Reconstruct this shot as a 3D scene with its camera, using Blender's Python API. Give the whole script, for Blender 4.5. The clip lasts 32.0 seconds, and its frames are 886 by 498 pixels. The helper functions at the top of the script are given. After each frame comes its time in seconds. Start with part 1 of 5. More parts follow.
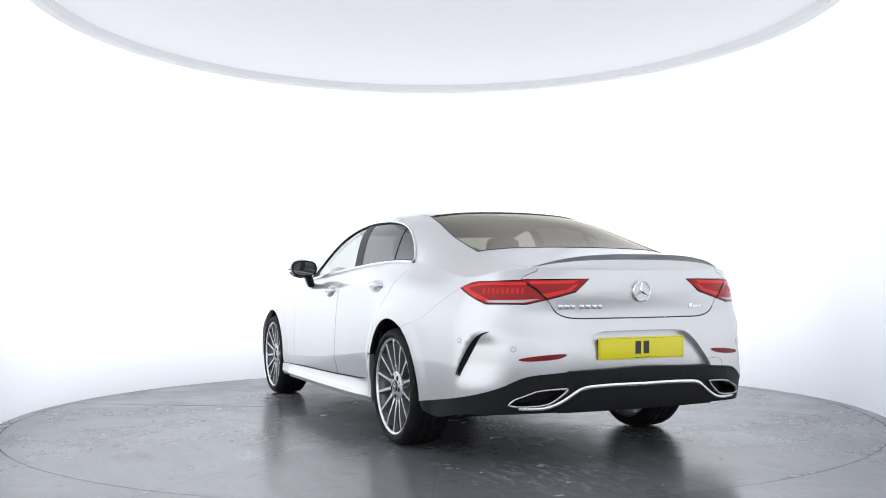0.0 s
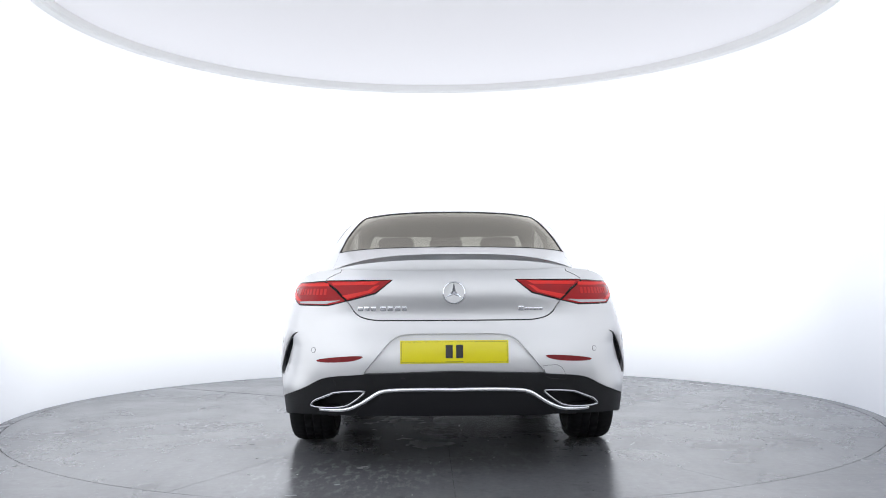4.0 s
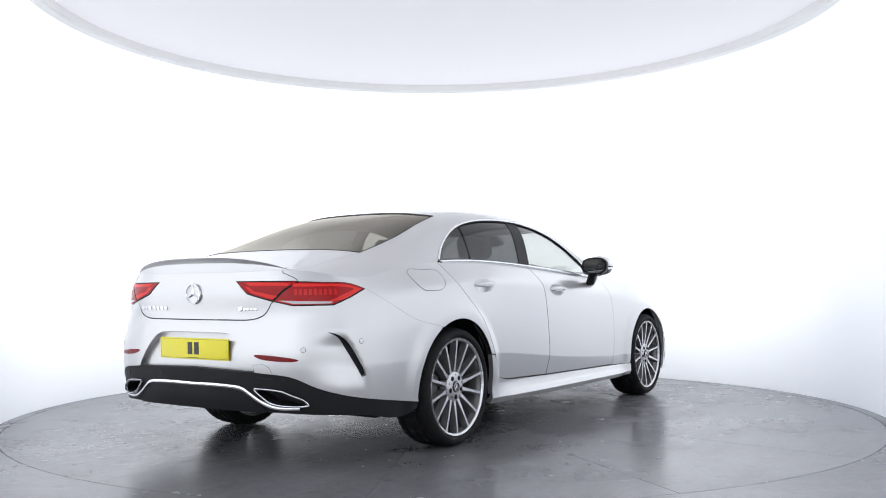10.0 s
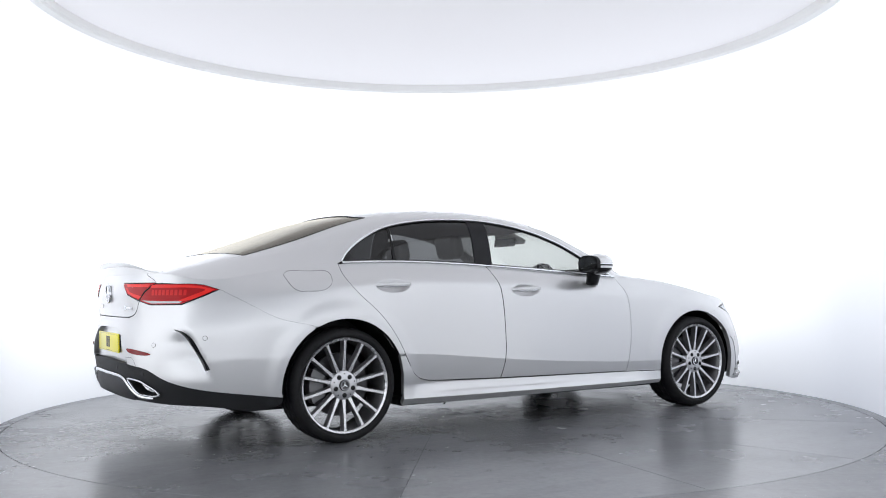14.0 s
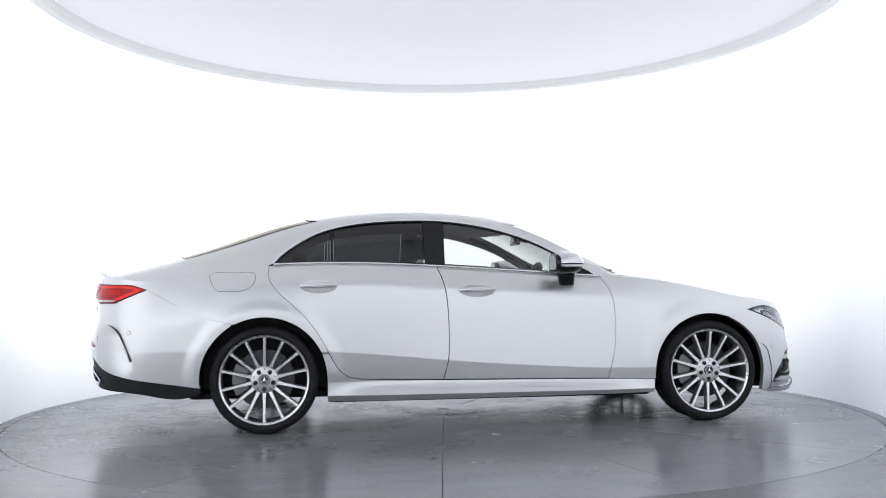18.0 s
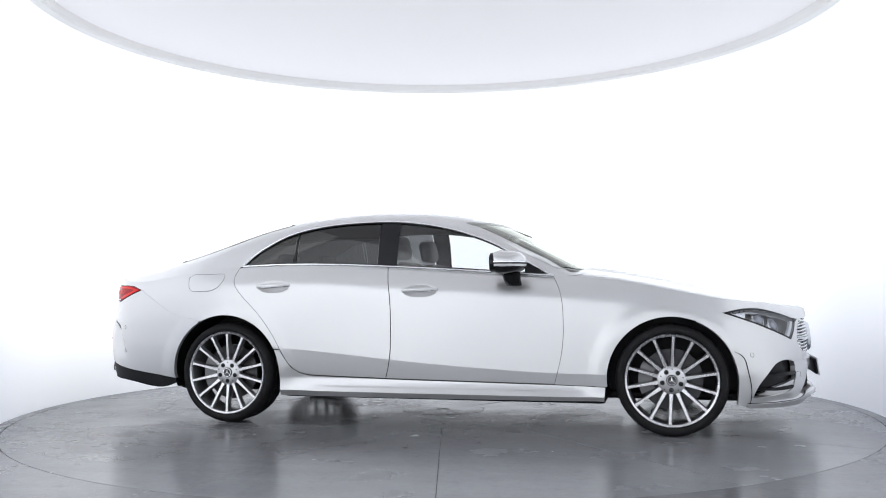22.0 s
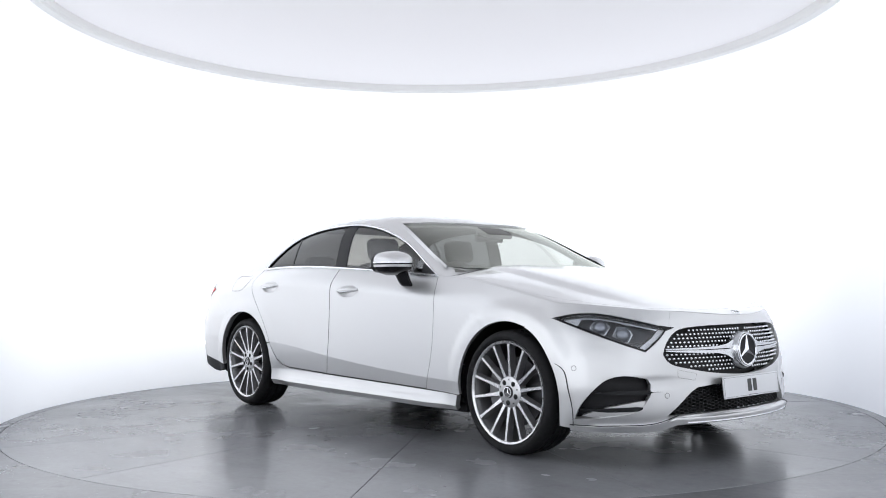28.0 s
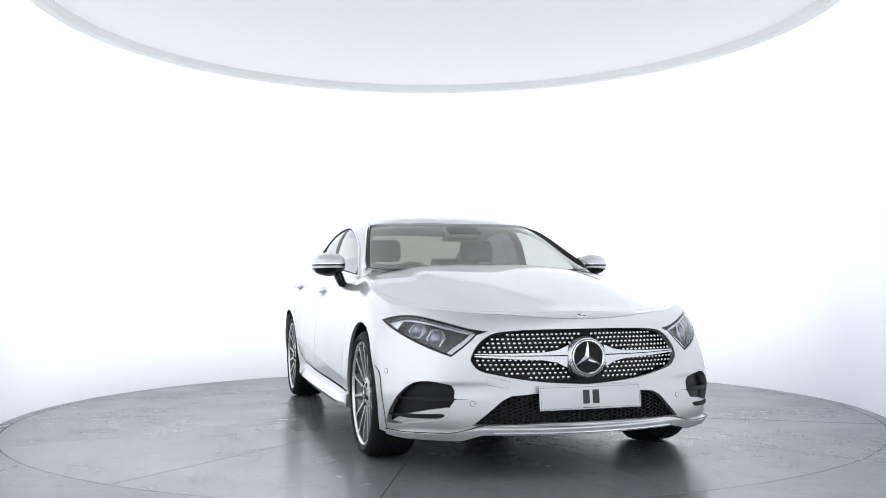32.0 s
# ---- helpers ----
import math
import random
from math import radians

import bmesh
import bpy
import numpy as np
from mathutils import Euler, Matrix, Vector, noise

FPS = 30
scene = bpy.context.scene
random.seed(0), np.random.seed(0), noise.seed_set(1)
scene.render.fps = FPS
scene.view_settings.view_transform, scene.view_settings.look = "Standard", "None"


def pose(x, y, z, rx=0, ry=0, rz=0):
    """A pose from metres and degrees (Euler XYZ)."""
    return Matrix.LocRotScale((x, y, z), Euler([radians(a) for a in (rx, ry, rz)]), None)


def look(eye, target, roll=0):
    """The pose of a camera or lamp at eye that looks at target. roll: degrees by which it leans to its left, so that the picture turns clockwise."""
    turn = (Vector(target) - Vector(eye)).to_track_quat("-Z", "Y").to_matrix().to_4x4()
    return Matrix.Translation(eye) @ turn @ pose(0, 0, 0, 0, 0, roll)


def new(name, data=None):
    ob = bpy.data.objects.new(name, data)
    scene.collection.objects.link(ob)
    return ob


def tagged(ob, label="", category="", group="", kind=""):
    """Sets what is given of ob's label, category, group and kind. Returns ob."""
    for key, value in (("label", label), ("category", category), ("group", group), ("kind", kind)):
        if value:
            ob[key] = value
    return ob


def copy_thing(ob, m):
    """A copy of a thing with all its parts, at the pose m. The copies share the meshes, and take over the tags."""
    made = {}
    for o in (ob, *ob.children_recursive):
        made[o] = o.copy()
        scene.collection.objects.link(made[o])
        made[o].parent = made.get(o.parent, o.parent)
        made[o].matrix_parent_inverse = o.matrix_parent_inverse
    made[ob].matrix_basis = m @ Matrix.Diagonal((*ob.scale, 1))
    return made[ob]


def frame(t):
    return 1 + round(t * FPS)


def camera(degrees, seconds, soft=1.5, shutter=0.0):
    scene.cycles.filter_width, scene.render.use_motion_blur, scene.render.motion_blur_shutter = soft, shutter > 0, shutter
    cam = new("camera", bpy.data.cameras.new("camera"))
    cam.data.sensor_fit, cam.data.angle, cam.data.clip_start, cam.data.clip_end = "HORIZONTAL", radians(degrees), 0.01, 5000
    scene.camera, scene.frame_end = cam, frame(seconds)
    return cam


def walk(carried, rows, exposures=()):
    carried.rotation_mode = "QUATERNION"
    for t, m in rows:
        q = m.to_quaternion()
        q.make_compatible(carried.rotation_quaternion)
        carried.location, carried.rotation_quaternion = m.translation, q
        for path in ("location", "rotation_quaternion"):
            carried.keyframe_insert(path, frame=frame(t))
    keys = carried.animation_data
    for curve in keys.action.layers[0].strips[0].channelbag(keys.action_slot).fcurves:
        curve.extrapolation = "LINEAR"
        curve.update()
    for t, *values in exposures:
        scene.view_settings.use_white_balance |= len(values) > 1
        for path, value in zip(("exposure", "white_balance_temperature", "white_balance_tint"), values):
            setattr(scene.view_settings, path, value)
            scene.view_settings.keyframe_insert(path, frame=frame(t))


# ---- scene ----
# Still camera before a turntable; the car and the table turn about the world's z axis.
EYE = (0.0, -6.806, 0.902)
cam = camera(52.05, 32.0, 1.0)
AIM = (EYE[0] + math.sin(radians(0.044)), EYE[1] + math.cos(radians(0.044)), EYE[2] + math.tan(radians(2.469)))
walk(cam, [(0.0, look(EYE, AIM, -0.392)), (32.0, look(EYE, AIM, -0.392))])

# seconds and the turn of the table in degrees
TURN = [(0, 114.01), (1, 108.11), (2, 102.15), (3, 96.22), (3.5, 93.43), (5.5, 82.23), (6, 80.09), (7, 74.17), (8, 68.10), (9, 62.16), (10, 56.16), (11, 50.16), (12, 44.15), (13, 38.11), (14, 32.19), (14.5, 29.23), (16.5, 17.42), (17, 14.57), (18, 8.86), (19, 2.70), (20, -3.38), (21, -9.20), (22, -14.72), (23, -20.73), (24, -26.75), (25, -32.70), (25.5, -35.55), (27.5, -47.00), (28, -50.06), (29, -55.83), (30, -61.63), (31, -67.54), (32, -73.47)]
CAR_AT = (0.1958, -0.0344)

# ---- light ----
world = bpy.data.worlds.new("world")
scene.world = world
world.use_nodes = True
world.node_tree.nodes["Background"].inputs[0].default_value = (0.9, 0.93, 1.0, 1)
world.node_tree.nodes["Background"].inputs[1].default_value = 0.05
scene.view_settings.exposure = 0.0
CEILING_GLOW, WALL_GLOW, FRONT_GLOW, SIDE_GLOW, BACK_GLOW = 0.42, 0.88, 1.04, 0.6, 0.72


from mathutils.geometry import delaunay_2d_cdt
# ---- materials ----
def material(name, base=(.5, .5, .5), rough=.5, metal=0.0, coat=0.0, emit=0.0, glow=None, spec=.5):
    m = bpy.data.materials.new(name)
    m.use_nodes = True
    b = m.node_tree.nodes["Principled BSDF"]
    b.inputs["Base Color"].default_value = (*base, 1)
    b.inputs["Roughness"].default_value = rough
    b.inputs["Metallic"].default_value = metal
    b.inputs["Coat Weight"].default_value = coat
    b.inputs["Coat Roughness"].default_value = .03
    b.inputs["Specular IOR Level"].default_value = spec
    if emit:
        b.inputs["Emission Color"].default_value = (*(glow or base), 1)
        b.inputs["Emission Strength"].default_value = emit
    return m


def noise_node(m, scale, detail=4.0, rough=.55, coords="Object", stretch=(1, 1, 1)):
    t = m.node_tree
    c, mp, n = t.nodes.new("ShaderNodeTexCoord"), t.nodes.new("ShaderNodeMapping"), t.nodes.new("ShaderNodeTexNoise")
    mp.inputs["Scale"].default_value = stretch
    n.inputs["Scale"].default_value, n.inputs["Detail"].default_value, n.inputs["Roughness"].default_value = scale, detail, rough
    t.links.new(c.outputs[coords], mp.inputs["Vector"])
    t.links.new(mp.outputs["Vector"], n.inputs["Vector"])
    return n


def ramp(m, source, stops):
    t = m.node_tree
    r = t.nodes.new("ShaderNodeValToRGB")
    e = r.color_ramp.elements
    while len(e) < len(stops):
        e.new(.5)
    for el, (at, v) in zip(e, stops):
        el.position = at
        el.color = (*v, 1) if isinstance(v, tuple) else (v, v, v, 1)
    t.links.new(source, r.inputs["Fac"])
    return r.outputs["Color"]


def vary(m, lo, hi, scale, to="Roughness", **kw):
    n = noise_node(m, scale, **kw)
    m.node_tree.links.new(ramp(m, n.outputs["Fac"], [(.3, lo), (.7, hi)]), m.node_tree.nodes["Principled BSDF"].inputs[to])


def bump(m, scale, strength, distance=.002, **kw):
    t = m.node_tree
    n, b = noise_node(m, scale, **kw), t.nodes.new("ShaderNodeBump")
    b.inputs["Strength"].default_value, b.inputs["Distance"].default_value = strength, distance
    t.links.new(n.outputs["Fac"], b.inputs["Height"])
    t.links.new(b.outputs["Normal"], t.nodes["Principled BSDF"].inputs["Normal"])


def glass(name, tint, straight=.07, gloss=(1, 1, 1), blur=.01, fall=4.5):
    """A thin pane: clear or tinted, with a mirror gloss that grows towards grazing from its share straight on."""
    m = bpy.data.materials.new(name)
    m.use_nodes = True
    t = m.node_tree
    t.nodes.clear()
    out, mix = t.nodes.new("ShaderNodeOutputMaterial"), t.nodes.new("ShaderNodeMixShader")
    clear, shine, facing = t.nodes.new("ShaderNodeBsdfTransparent"), t.nodes.new("ShaderNodeBsdfGlossy"), t.nodes.new("ShaderNodeLayerWeight")
    power, scale = t.nodes.new("ShaderNodeMath"), t.nodes.new("ShaderNodeMath")
    power.operation, scale.operation = "POWER", "MULTIPLY_ADD"
    power.inputs[1].default_value = fall
    scale.inputs[1].default_value, scale.inputs[2].default_value = .95 - straight, straight
    facing.inputs["Blend"].default_value = .5
    clear.inputs["Color"].default_value = (*tint, 1)
    shine.inputs["Roughness"].default_value = blur
    shine.inputs["Color"].default_value = (*gloss, 1)
    t.links.new(facing.outputs["Facing"], power.inputs[0])
    t.links.new(power.outputs[0], scale.inputs[0])
    t.links.new(scale.outputs[0], mix.inputs[0])
    t.links.new(clear.outputs[0], mix.inputs[1])
    t.links.new(shine.outputs[0], mix.inputs[2])
    t.links.new(mix.outputs[0], out.inputs[0])
    return m


PAINT = material("silver_paint", (.648, .648, .650), .37, .80, 1.0)
vary(PAINT, .33, .39, 900, detail=2)
GAP = material("black_gap", (.006, .006, .007), .6)
BLACK = material("satin_black_plastic", (.010, .010, .012), .45, spec=.25)
bump(BLACK, 700, .15)
GLOSS_BLACK = material("gloss_black", (.007, .007, .008), .10, spec=.3)
DARK = material("grained_dark_grey_plastic", (.014, .0145, .016), .55, spec=.2)
BRIGHT = material("brushed_bright_trim", (.84, .85, .86), .24, 1.0)
bump(DARK, 500, .2)
CHROME = material("chrome", (.82, .83, .85), .06, 1.0)
DULL_CHROME = material("dull_chrome", (.52, .53, .55), .16, 1.0)
SATIN = material("satin_silver", (.66, .67, .69), .22, .95)
ALLOY = material("machined_alloy", (.70, .70, .71), .26, .9)
vary(ALLOY, .22, .30, 12)
HUB_ALLOY = material("satin_hub_alloy", (.62, .62, .63), .34, .85)
GREY_ALLOY = material("grey_painted_alloy", (.20, .20, .205), .42, .5, .3)
RUBBER = material("tyre_rubber", (.013, .013, .014), .72, spec=.22)
vary(RUBBER, .62, .82, 40)
STEEL = material("brake_steel", (.07, .07, .073), .4, .8)
RED = material("red_lens", (.38, .007, .010), .10, 0, .12, spec=.2)
RED_DEEP = material("deep_red_lens", (.20, .004, .006), .12, 0, .12, spec=.2)
RED_MID = material("segment_red_lens", (.62, .02, .02), .12, 0, .12, spec=.2)
RED_BRIGHT = material("bright_red_lens", (.82, .03, .025), .12, 0, .15, spec=.2)
SMOKE = material("smoky_lens", (.46, .42, .43), .10, .5, 1.0)
LENS_DARK = material("dark_blue_glass", (.26, .275, .31), .07, .6, 1.0)
LAMP_DARK = material("dark_chrome", (.045, .046, .05), .28, .6)
CLEAR = glass("clear_glass", (.85, .865, .86))
SCREEN = glass("windscreen_glass", (.74, .76, .72), .11, (.88, .90, .83), fall=3.2)
TINT = glass("tinted_glass", (.11, .113, .116), .05)
REAR_TINT = glass("bronze_tinted_rear_glass", (.30, .292, .26), .12, (.80, .755, .66), .12)
LENS = glass("headlamp_glass", (.93, .94, .96), .05)
PLATE_Y = material("yellow_plate", (.86, .76, .01), .3, 0, .3)
PLATE_W = material("white_plate", (.76, .77, .79), .3, 0, .3)
PRINT = material("black_print", (.035, .036, .038), .4)
TRIM_GREY = material("interior_grey", (.16, .158, .15), .7)
bump(TRIM_GREY, 300, .05)
LEATHER = material("dark_leather", (.03, .029, .028), .55)
bump(LEATHER, 160, .05)
LINER = material("roof_lining", (.20, .197, .185), .9)
# the door mirrors' dark reflection is put into the glass colour
MIRROR = material("dark_reflection_mirror", (.16, .165, .17), .03, 1.0)
DARK_CAP = material("dark_hub_cap", (.05, .05, .053), .3, .5, .5)
# ---- body surfaces ----
def spline(xs, ys):
    """A natural cubic spline through a few design points, straight past its ends."""
    xs, ys = np.asarray(xs, float), np.asarray(ys, float)
    n, h = len(xs), np.diff(xs)
    a, b = np.eye(n), np.zeros(n)
    for i in range(1, n - 1):
        a[i, i - 1:i + 2] = h[i - 1], 2 * (h[i - 1] + h[i]), h[i]
        b[i] = 6 * ((ys[i + 1] - ys[i]) / h[i] - (ys[i] - ys[i - 1]) / h[i - 1])
    m = np.linalg.solve(a, b)
    s0 = (ys[1] - ys[0]) / h[0] - h[0] * m[1] / 6
    s1 = (ys[-1] - ys[-2]) / h[-1] + h[-1] * m[-2] / 6

    def at(x):
        x = np.asarray(x, float)
        i = np.clip(np.searchsorted(xs, x) - 1, 0, n - 2)
        d, e, w = x - xs[i], xs[i + 1] - x, h[i]
        y = (m[i] * e ** 3 + m[i + 1] * d ** 3) / (6 * w) + (ys[i] / w - m[i] * w / 6) * e + (ys[i + 1] / w - m[i + 1] * w / 6) * d
        return np.where(x < xs[0], ys[0] + s0 * (x - xs[0]), np.where(x > xs[-1], ys[-1] + s1 * (x - xs[-1]), y))
    return at


def smooth(a, b, x):
    t = np.clip((np.asarray(x, float) - a) / (b - a), 0, 1)
    return t * t * (3 - 2 * t)


NOSE, TAIL, AXLE = 2.36, -2.62, 1.4695
# the shoulder: its height and half width along the car
z_sh = spline([-2.6, -2.2, -1.8, -1.42, -.36, .39, .76, 1.1, 1.5, 1.8, 2.0, 2.2, 2.4], [.915, .955, 1.02, 1.058, 1.047, 1.0, .975, .948, .876, .817, .785, .745, .69])
y_sh = spline([-2.6, -2.2, -1.8, -1.42, -.36, .39, .76, 1.1, 1.5, 1.8, 2.1, 2.4], [.80, .80, .785, .765, .765, .78, .79, .82, .85, .825, .785, .73])
# half widths below it: upper flank, widest line, crease over the sill
w_up = spline([-2.6, -2.2, -1.8, -1.42, -.36, .39, .76, 1.1, 1.5, 1.9, 2.4], [.85, .865, .895, .905, .885, .88, .88, .89, .91, .895, .87])
w_mid = spline([-2.6, -2.2, -1.8, -1.42, -.9, -.36, .39, .76, 1.1, 1.5, 1.9, 2.4], [.885, .90, .93, .94, .911, .903, .898, .898, .912, .93, .92, .89])
w_low = spline([-2.6, -1.8, -1.42, -.9, -.36, .39, .76, 1.1, 1.5, 1.9, 2.4], [.885, .930, .940, .915, .914, .909, .909, .917, .930, .922, .90])
z_cr = spline([-2.6, -1.8, -1.0, -.33, .4, .92, 1.6, 2.4], [.50, .52, .503, .443, .388, .368, .38, .40])
# the ends' middle lines
x_nose = spline([.15, .22, .33, .45, .57, .70, .765, .82], [2.33, 2.355, 2.36, 2.35, 2.345, 2.337, 2.318, 2.275])
x_tail = spline([.18, .24, .30, .40, .50, .60, .70, .78, .88, .95, 1.0], [-2.50, -2.55, -2.58, -2.605, -2.62, -2.62, -2.595, -2.585, -2.60, -2.59, -2.575])


def flank(x, z):
    """Half width of the body's side at x and height z."""
    x, z = np.broadcast_arrays(np.asarray(x, float), np.asarray(z, float))
    zs, zc = z_sh(x), z_cr(x)
    za, zb = zs - .15, .5 * (zc + zs - .15)
    h0, h1, h2 = zb - zc, za - zb, .15
    y0, y1, y2, y3 = w_low(x), w_mid(x), w_up(x), y_sh(x)
    # a smooth line through four heights that never swings past them
    s0, s1, s2 = (y1 - y0) / h0, (y2 - y1) / h1, (y3 - y2) / h2

    def bend(p, q):
        return np.where(p * q > 0, 2 * p * q / np.where(np.abs(p + q) < 1e-6, 1e-6, p + q), 0)
    d1, d2 = bend(s0, s1), bend(s1, s2)
    d0, d3 = 1.5 * s0 - .5 * d1, 1.4 * s2 - .4 * d2

    def seg(z0, w, v0, v1, c0, c1):
        k = (z - z0) / w
        return (2 * k ** 3 - 3 * k ** 2 + 1) * v0 + (k ** 3 - 2 * k ** 2 + k) * w * c0 + (3 * k ** 2 - 2 * k ** 3) * v1 + (k ** 3 - k ** 2) * w * c1
    y = np.where(z < zb, seg(zc, h0, y0, y1, d0, d1), np.where(z < za, seg(zb, h1, y1, y2, d1, d2), seg(za, h2, y2, y3, d2, d3)))
    y = np.where(z > zs, y3 + d3 * (z - zs), y)
    low = y0 - (.12 - .06 * smooth(-1.2, -1.6, x) - .05 * smooth(1.12, 1.5, x)) * (zc - z) - .15 * (zc - z) ** 2
    y = np.where(z < zc, low, y)
    for cx in (-AXLE, AXLE):
        r = np.hypot(x - cx, z - .336)
        y = y + .013 * (1 - smooth(.425, .515, r)) * smooth(.0, .3, r)
    return y


def outline():
    """The plan of the body, from the tail's middle round the right flank to the nose's middle, by its length."""
    k = np.linspace(0, 1, 400)
    f = np.pi / 2 * k
    ea, ex = np.sin(f) ** (2 / 3.0), np.cos(f) ** (2 / 3.0)
    rear = np.stack([TAIL + .55 * (1 - ex), ea], 1)
    ea, ex = np.sin(f) ** (2 / 2.05), np.cos(f) ** (2 / 2.05)
    front = np.stack([NOSE - .62 * (1 - ex), ea], 1)[::-1]
    mid = np.stack([np.linspace(TAIL + .55, NOSE - .62, 800), np.ones(800)], 1)
    p = np.concatenate([rear, mid[1:-1], front])
    y = p[:, 1] * w_mid(p[:, 0])
    s = np.concatenate([[0], np.cumsum(np.hypot(np.diff(p[:, 0]), np.diff(y)))])
    return s - np.interp(0, p[:, 0], s), p[:, 0], p[:, 1]


RING_S, RING_X, RING_E = outline()
U_TAIL, U_NOSE = RING_S[0], RING_S[-1]


def low(u, z):
    """A point of the lower body: u runs round the plan (about x on the right flank), past nose or tail on the left side."""
    u, z = np.broadcast_arrays(np.asarray(u, float), np.asarray(z, float))
    side = np.where((u > U_NOSE) | (u < U_TAIL), 1.0, -1.0)
    u = np.where(u > U_NOSE, 2 * U_NOSE - u, np.where(u < U_TAIL, 2 * U_TAIL - u, u))
    x0, e = np.interp(u, RING_S, RING_X), np.interp(u, RING_S, RING_E)
    k = np.sqrt(np.maximum(0, 1 - e * e))
    x = x0 + k * np.where(x0 > 0, x_nose(z) - NOSE, x_tail(z) - TAIL)
    # the hollow in the rear bumper's corner
    edge = -2.318 - .42 * (z - .53) - .5 * (z - .53) ** 2
    hollow = .030 * smooth(edge + .030, edge - .02, u) * smooth(-2.62, -2.36, u) * smooth(.705, .610, z) * smooth(.400, .540, z)
    # the sunken band that runs from the front intake towards the mouth
    band = .006 * smooth(2.62, 2.30, u) * smooth(2.02, 2.14, u) * smooth(.372, .390, z) * smooth(.462, .425, z)
    # the front corner stands out round the intake
    corner = .030 * smooth(1.84, 2.02, u) * smooth(2.42, 2.14, u) * smooth(.14, .28, z) * smooth(.68, .38, z)
    return np.stack([x + .55 * hollow - .9 * band + .75 * corner, side * (e * flank(x0, z) - .8 * hollow - .4 * band + .66 * corner), z], -1)


R_B, L_B, Q_B, R_C = .555, .80, .30, .775
# the top: middle lines of cabin and bonnet
z_cab = spline([-2.62, -2.4, -2.2, -1.95, -1.7, -1.4, -1.1, -.8, -.5, -.2, .1, .3, .5, .7, .9, 1.1], [.985, 1.036, 1.085, 1.155, 1.240, 1.343, 1.409, 1.445, 1.457, 1.447, 1.411, 1.357, 1.269, 1.160, 1.053, .950])
z_bon = spline([.7, 1.1, 1.4, 1.7, 2.0, 2.15, 2.28, 2.36], [1.080, 1.019, .961, .896, .829, .796, .766, .735])
q_cab = spline([-2.6, -1.9, -1.2, -.4, .3, 1.0], [.80, .79, .89, .94, .86, .76])
lean_cab = spline([-2.6, -2.2, -1.8, -1.4, -.5, .4, 1.1], [1.6, 1.5, 1.04, .56, .22, .25, .55])


def across(x, v, bonnet):
    """A point of the top's cross-section at x: v from the shoulder (0) to the middle (1)."""
    ys, zs = y_sh(x), z_sh(x)
    zc = z_bon(x) if bonnet else z_cab(x)
    h = zc - zs
    rise, lean, q = (R_B, L_B, Q_B) if bonnet else (R_C, lean_cab(x), q_cab(x))
    b1y, b1z, b2y = ys - lean * rise * h, zs + rise * h, q * ys
    b2y = b2y if bonnet else np.minimum(b2y, b1y)
    c = (1 - v) ** 3, 3 * v * (1 - v) ** 2, 3 * v * v * (1 - v), v ** 3
    return c[0] * ys + c[1] * b1y + c[2] * b2y, c[0] * zs + c[1] * b1z + c[2] * zc + c[3] * zc


def solve_v(x, want, which, bonnet):
    lo, hi = np.full(np.shape(x), -.25), np.ones(np.shape(x))
    for _ in range(40):
        m = .5 * (lo + hi)
        val = across(x, m, bonnet)[which]
        low_side = val > want if which == 0 else val < want
        lo, hi = np.where(low_side, m, lo), np.where(low_side, hi, m)
    return .5 * (lo + hi)


def top(x, y, bonnet=False):
    x, y = np.broadcast_arrays(np.asarray(x, float), np.asarray(y, float))
    v = solve_v(x, np.abs(y), 0, bonnet)
    return np.stack([x, y, across(x, v, bonnet)[1]], -1)


def upper(x, v):
    """The cabin's skin: v from the right shoulder (0) over the middle (1) to the left shoulder (2)."""
    x, v = np.broadcast_arrays(np.asarray(x, float), np.asarray(v, float))
    y, z = across(x, np.where(v > 1, 2 - v, v), False)
    return np.stack([x, np.where(v > 1, y, -y), z], -1)


def bonnet_skin(x, v):
    x, v = np.broadcast_arrays(np.asarray(x, float), np.asarray(v, float))
    w = np.where(v > 1, 2 - v, v)
    y, z = across(x, w, True)
    # two raised ribs along the bonnet
    dome = .014 * smooth(.42, .54, w) * smooth(1.0, .58, w) * smooth(2.28, 1.5, x) + .003 * smooth(.46, .60, w)
    z = z + dome * smooth(.75, 1.05, x)
    return np.stack([x, np.where(v > 1, y, -y), z], -1)


# ---- mesh tools ----
def curvy(points, n=6):
    """A smooth open line through design points."""
    p = np.asarray(points, float)
    s = np.concatenate([[0], np.cumsum(np.hypot(*np.diff(p, axis=0).T))])
    t = np.concatenate([np.linspace(a, b, n, endpoint=False) for a, b in zip(s[:-1], s[1:])] + [[s[-1]]])
    return [tuple(q) for q in np.stack([spline(s, p[:, 0])(t), spline(s, p[:, 1])(t)], 1)]


def arc(cx, cy, r, a0, a1, n=40):
    return [(cx + r * math.cos(radians(a)), cy + r * math.sin(radians(a))) for a in np.linspace(a0, a1, n)]


def flip_u(points, middle):
    return [(2 * middle - a, b) for a, b in reversed(points)]


def dense(points, step=.03, closed=True):
    out = []
    q = list(points)
    for a, b in zip(q, q[1:] + q[:1] if closed else q[1:]):
        n = max(1, int(math.hypot(b[0] - a[0], b[1] - a[1]) / step))
        out += [(a[0] + (b[0] - a[0]) * i / n, a[1] + (b[1] - a[1]) * i / n) for i in range(n)]
    return out if closed else out + [q[-1]]


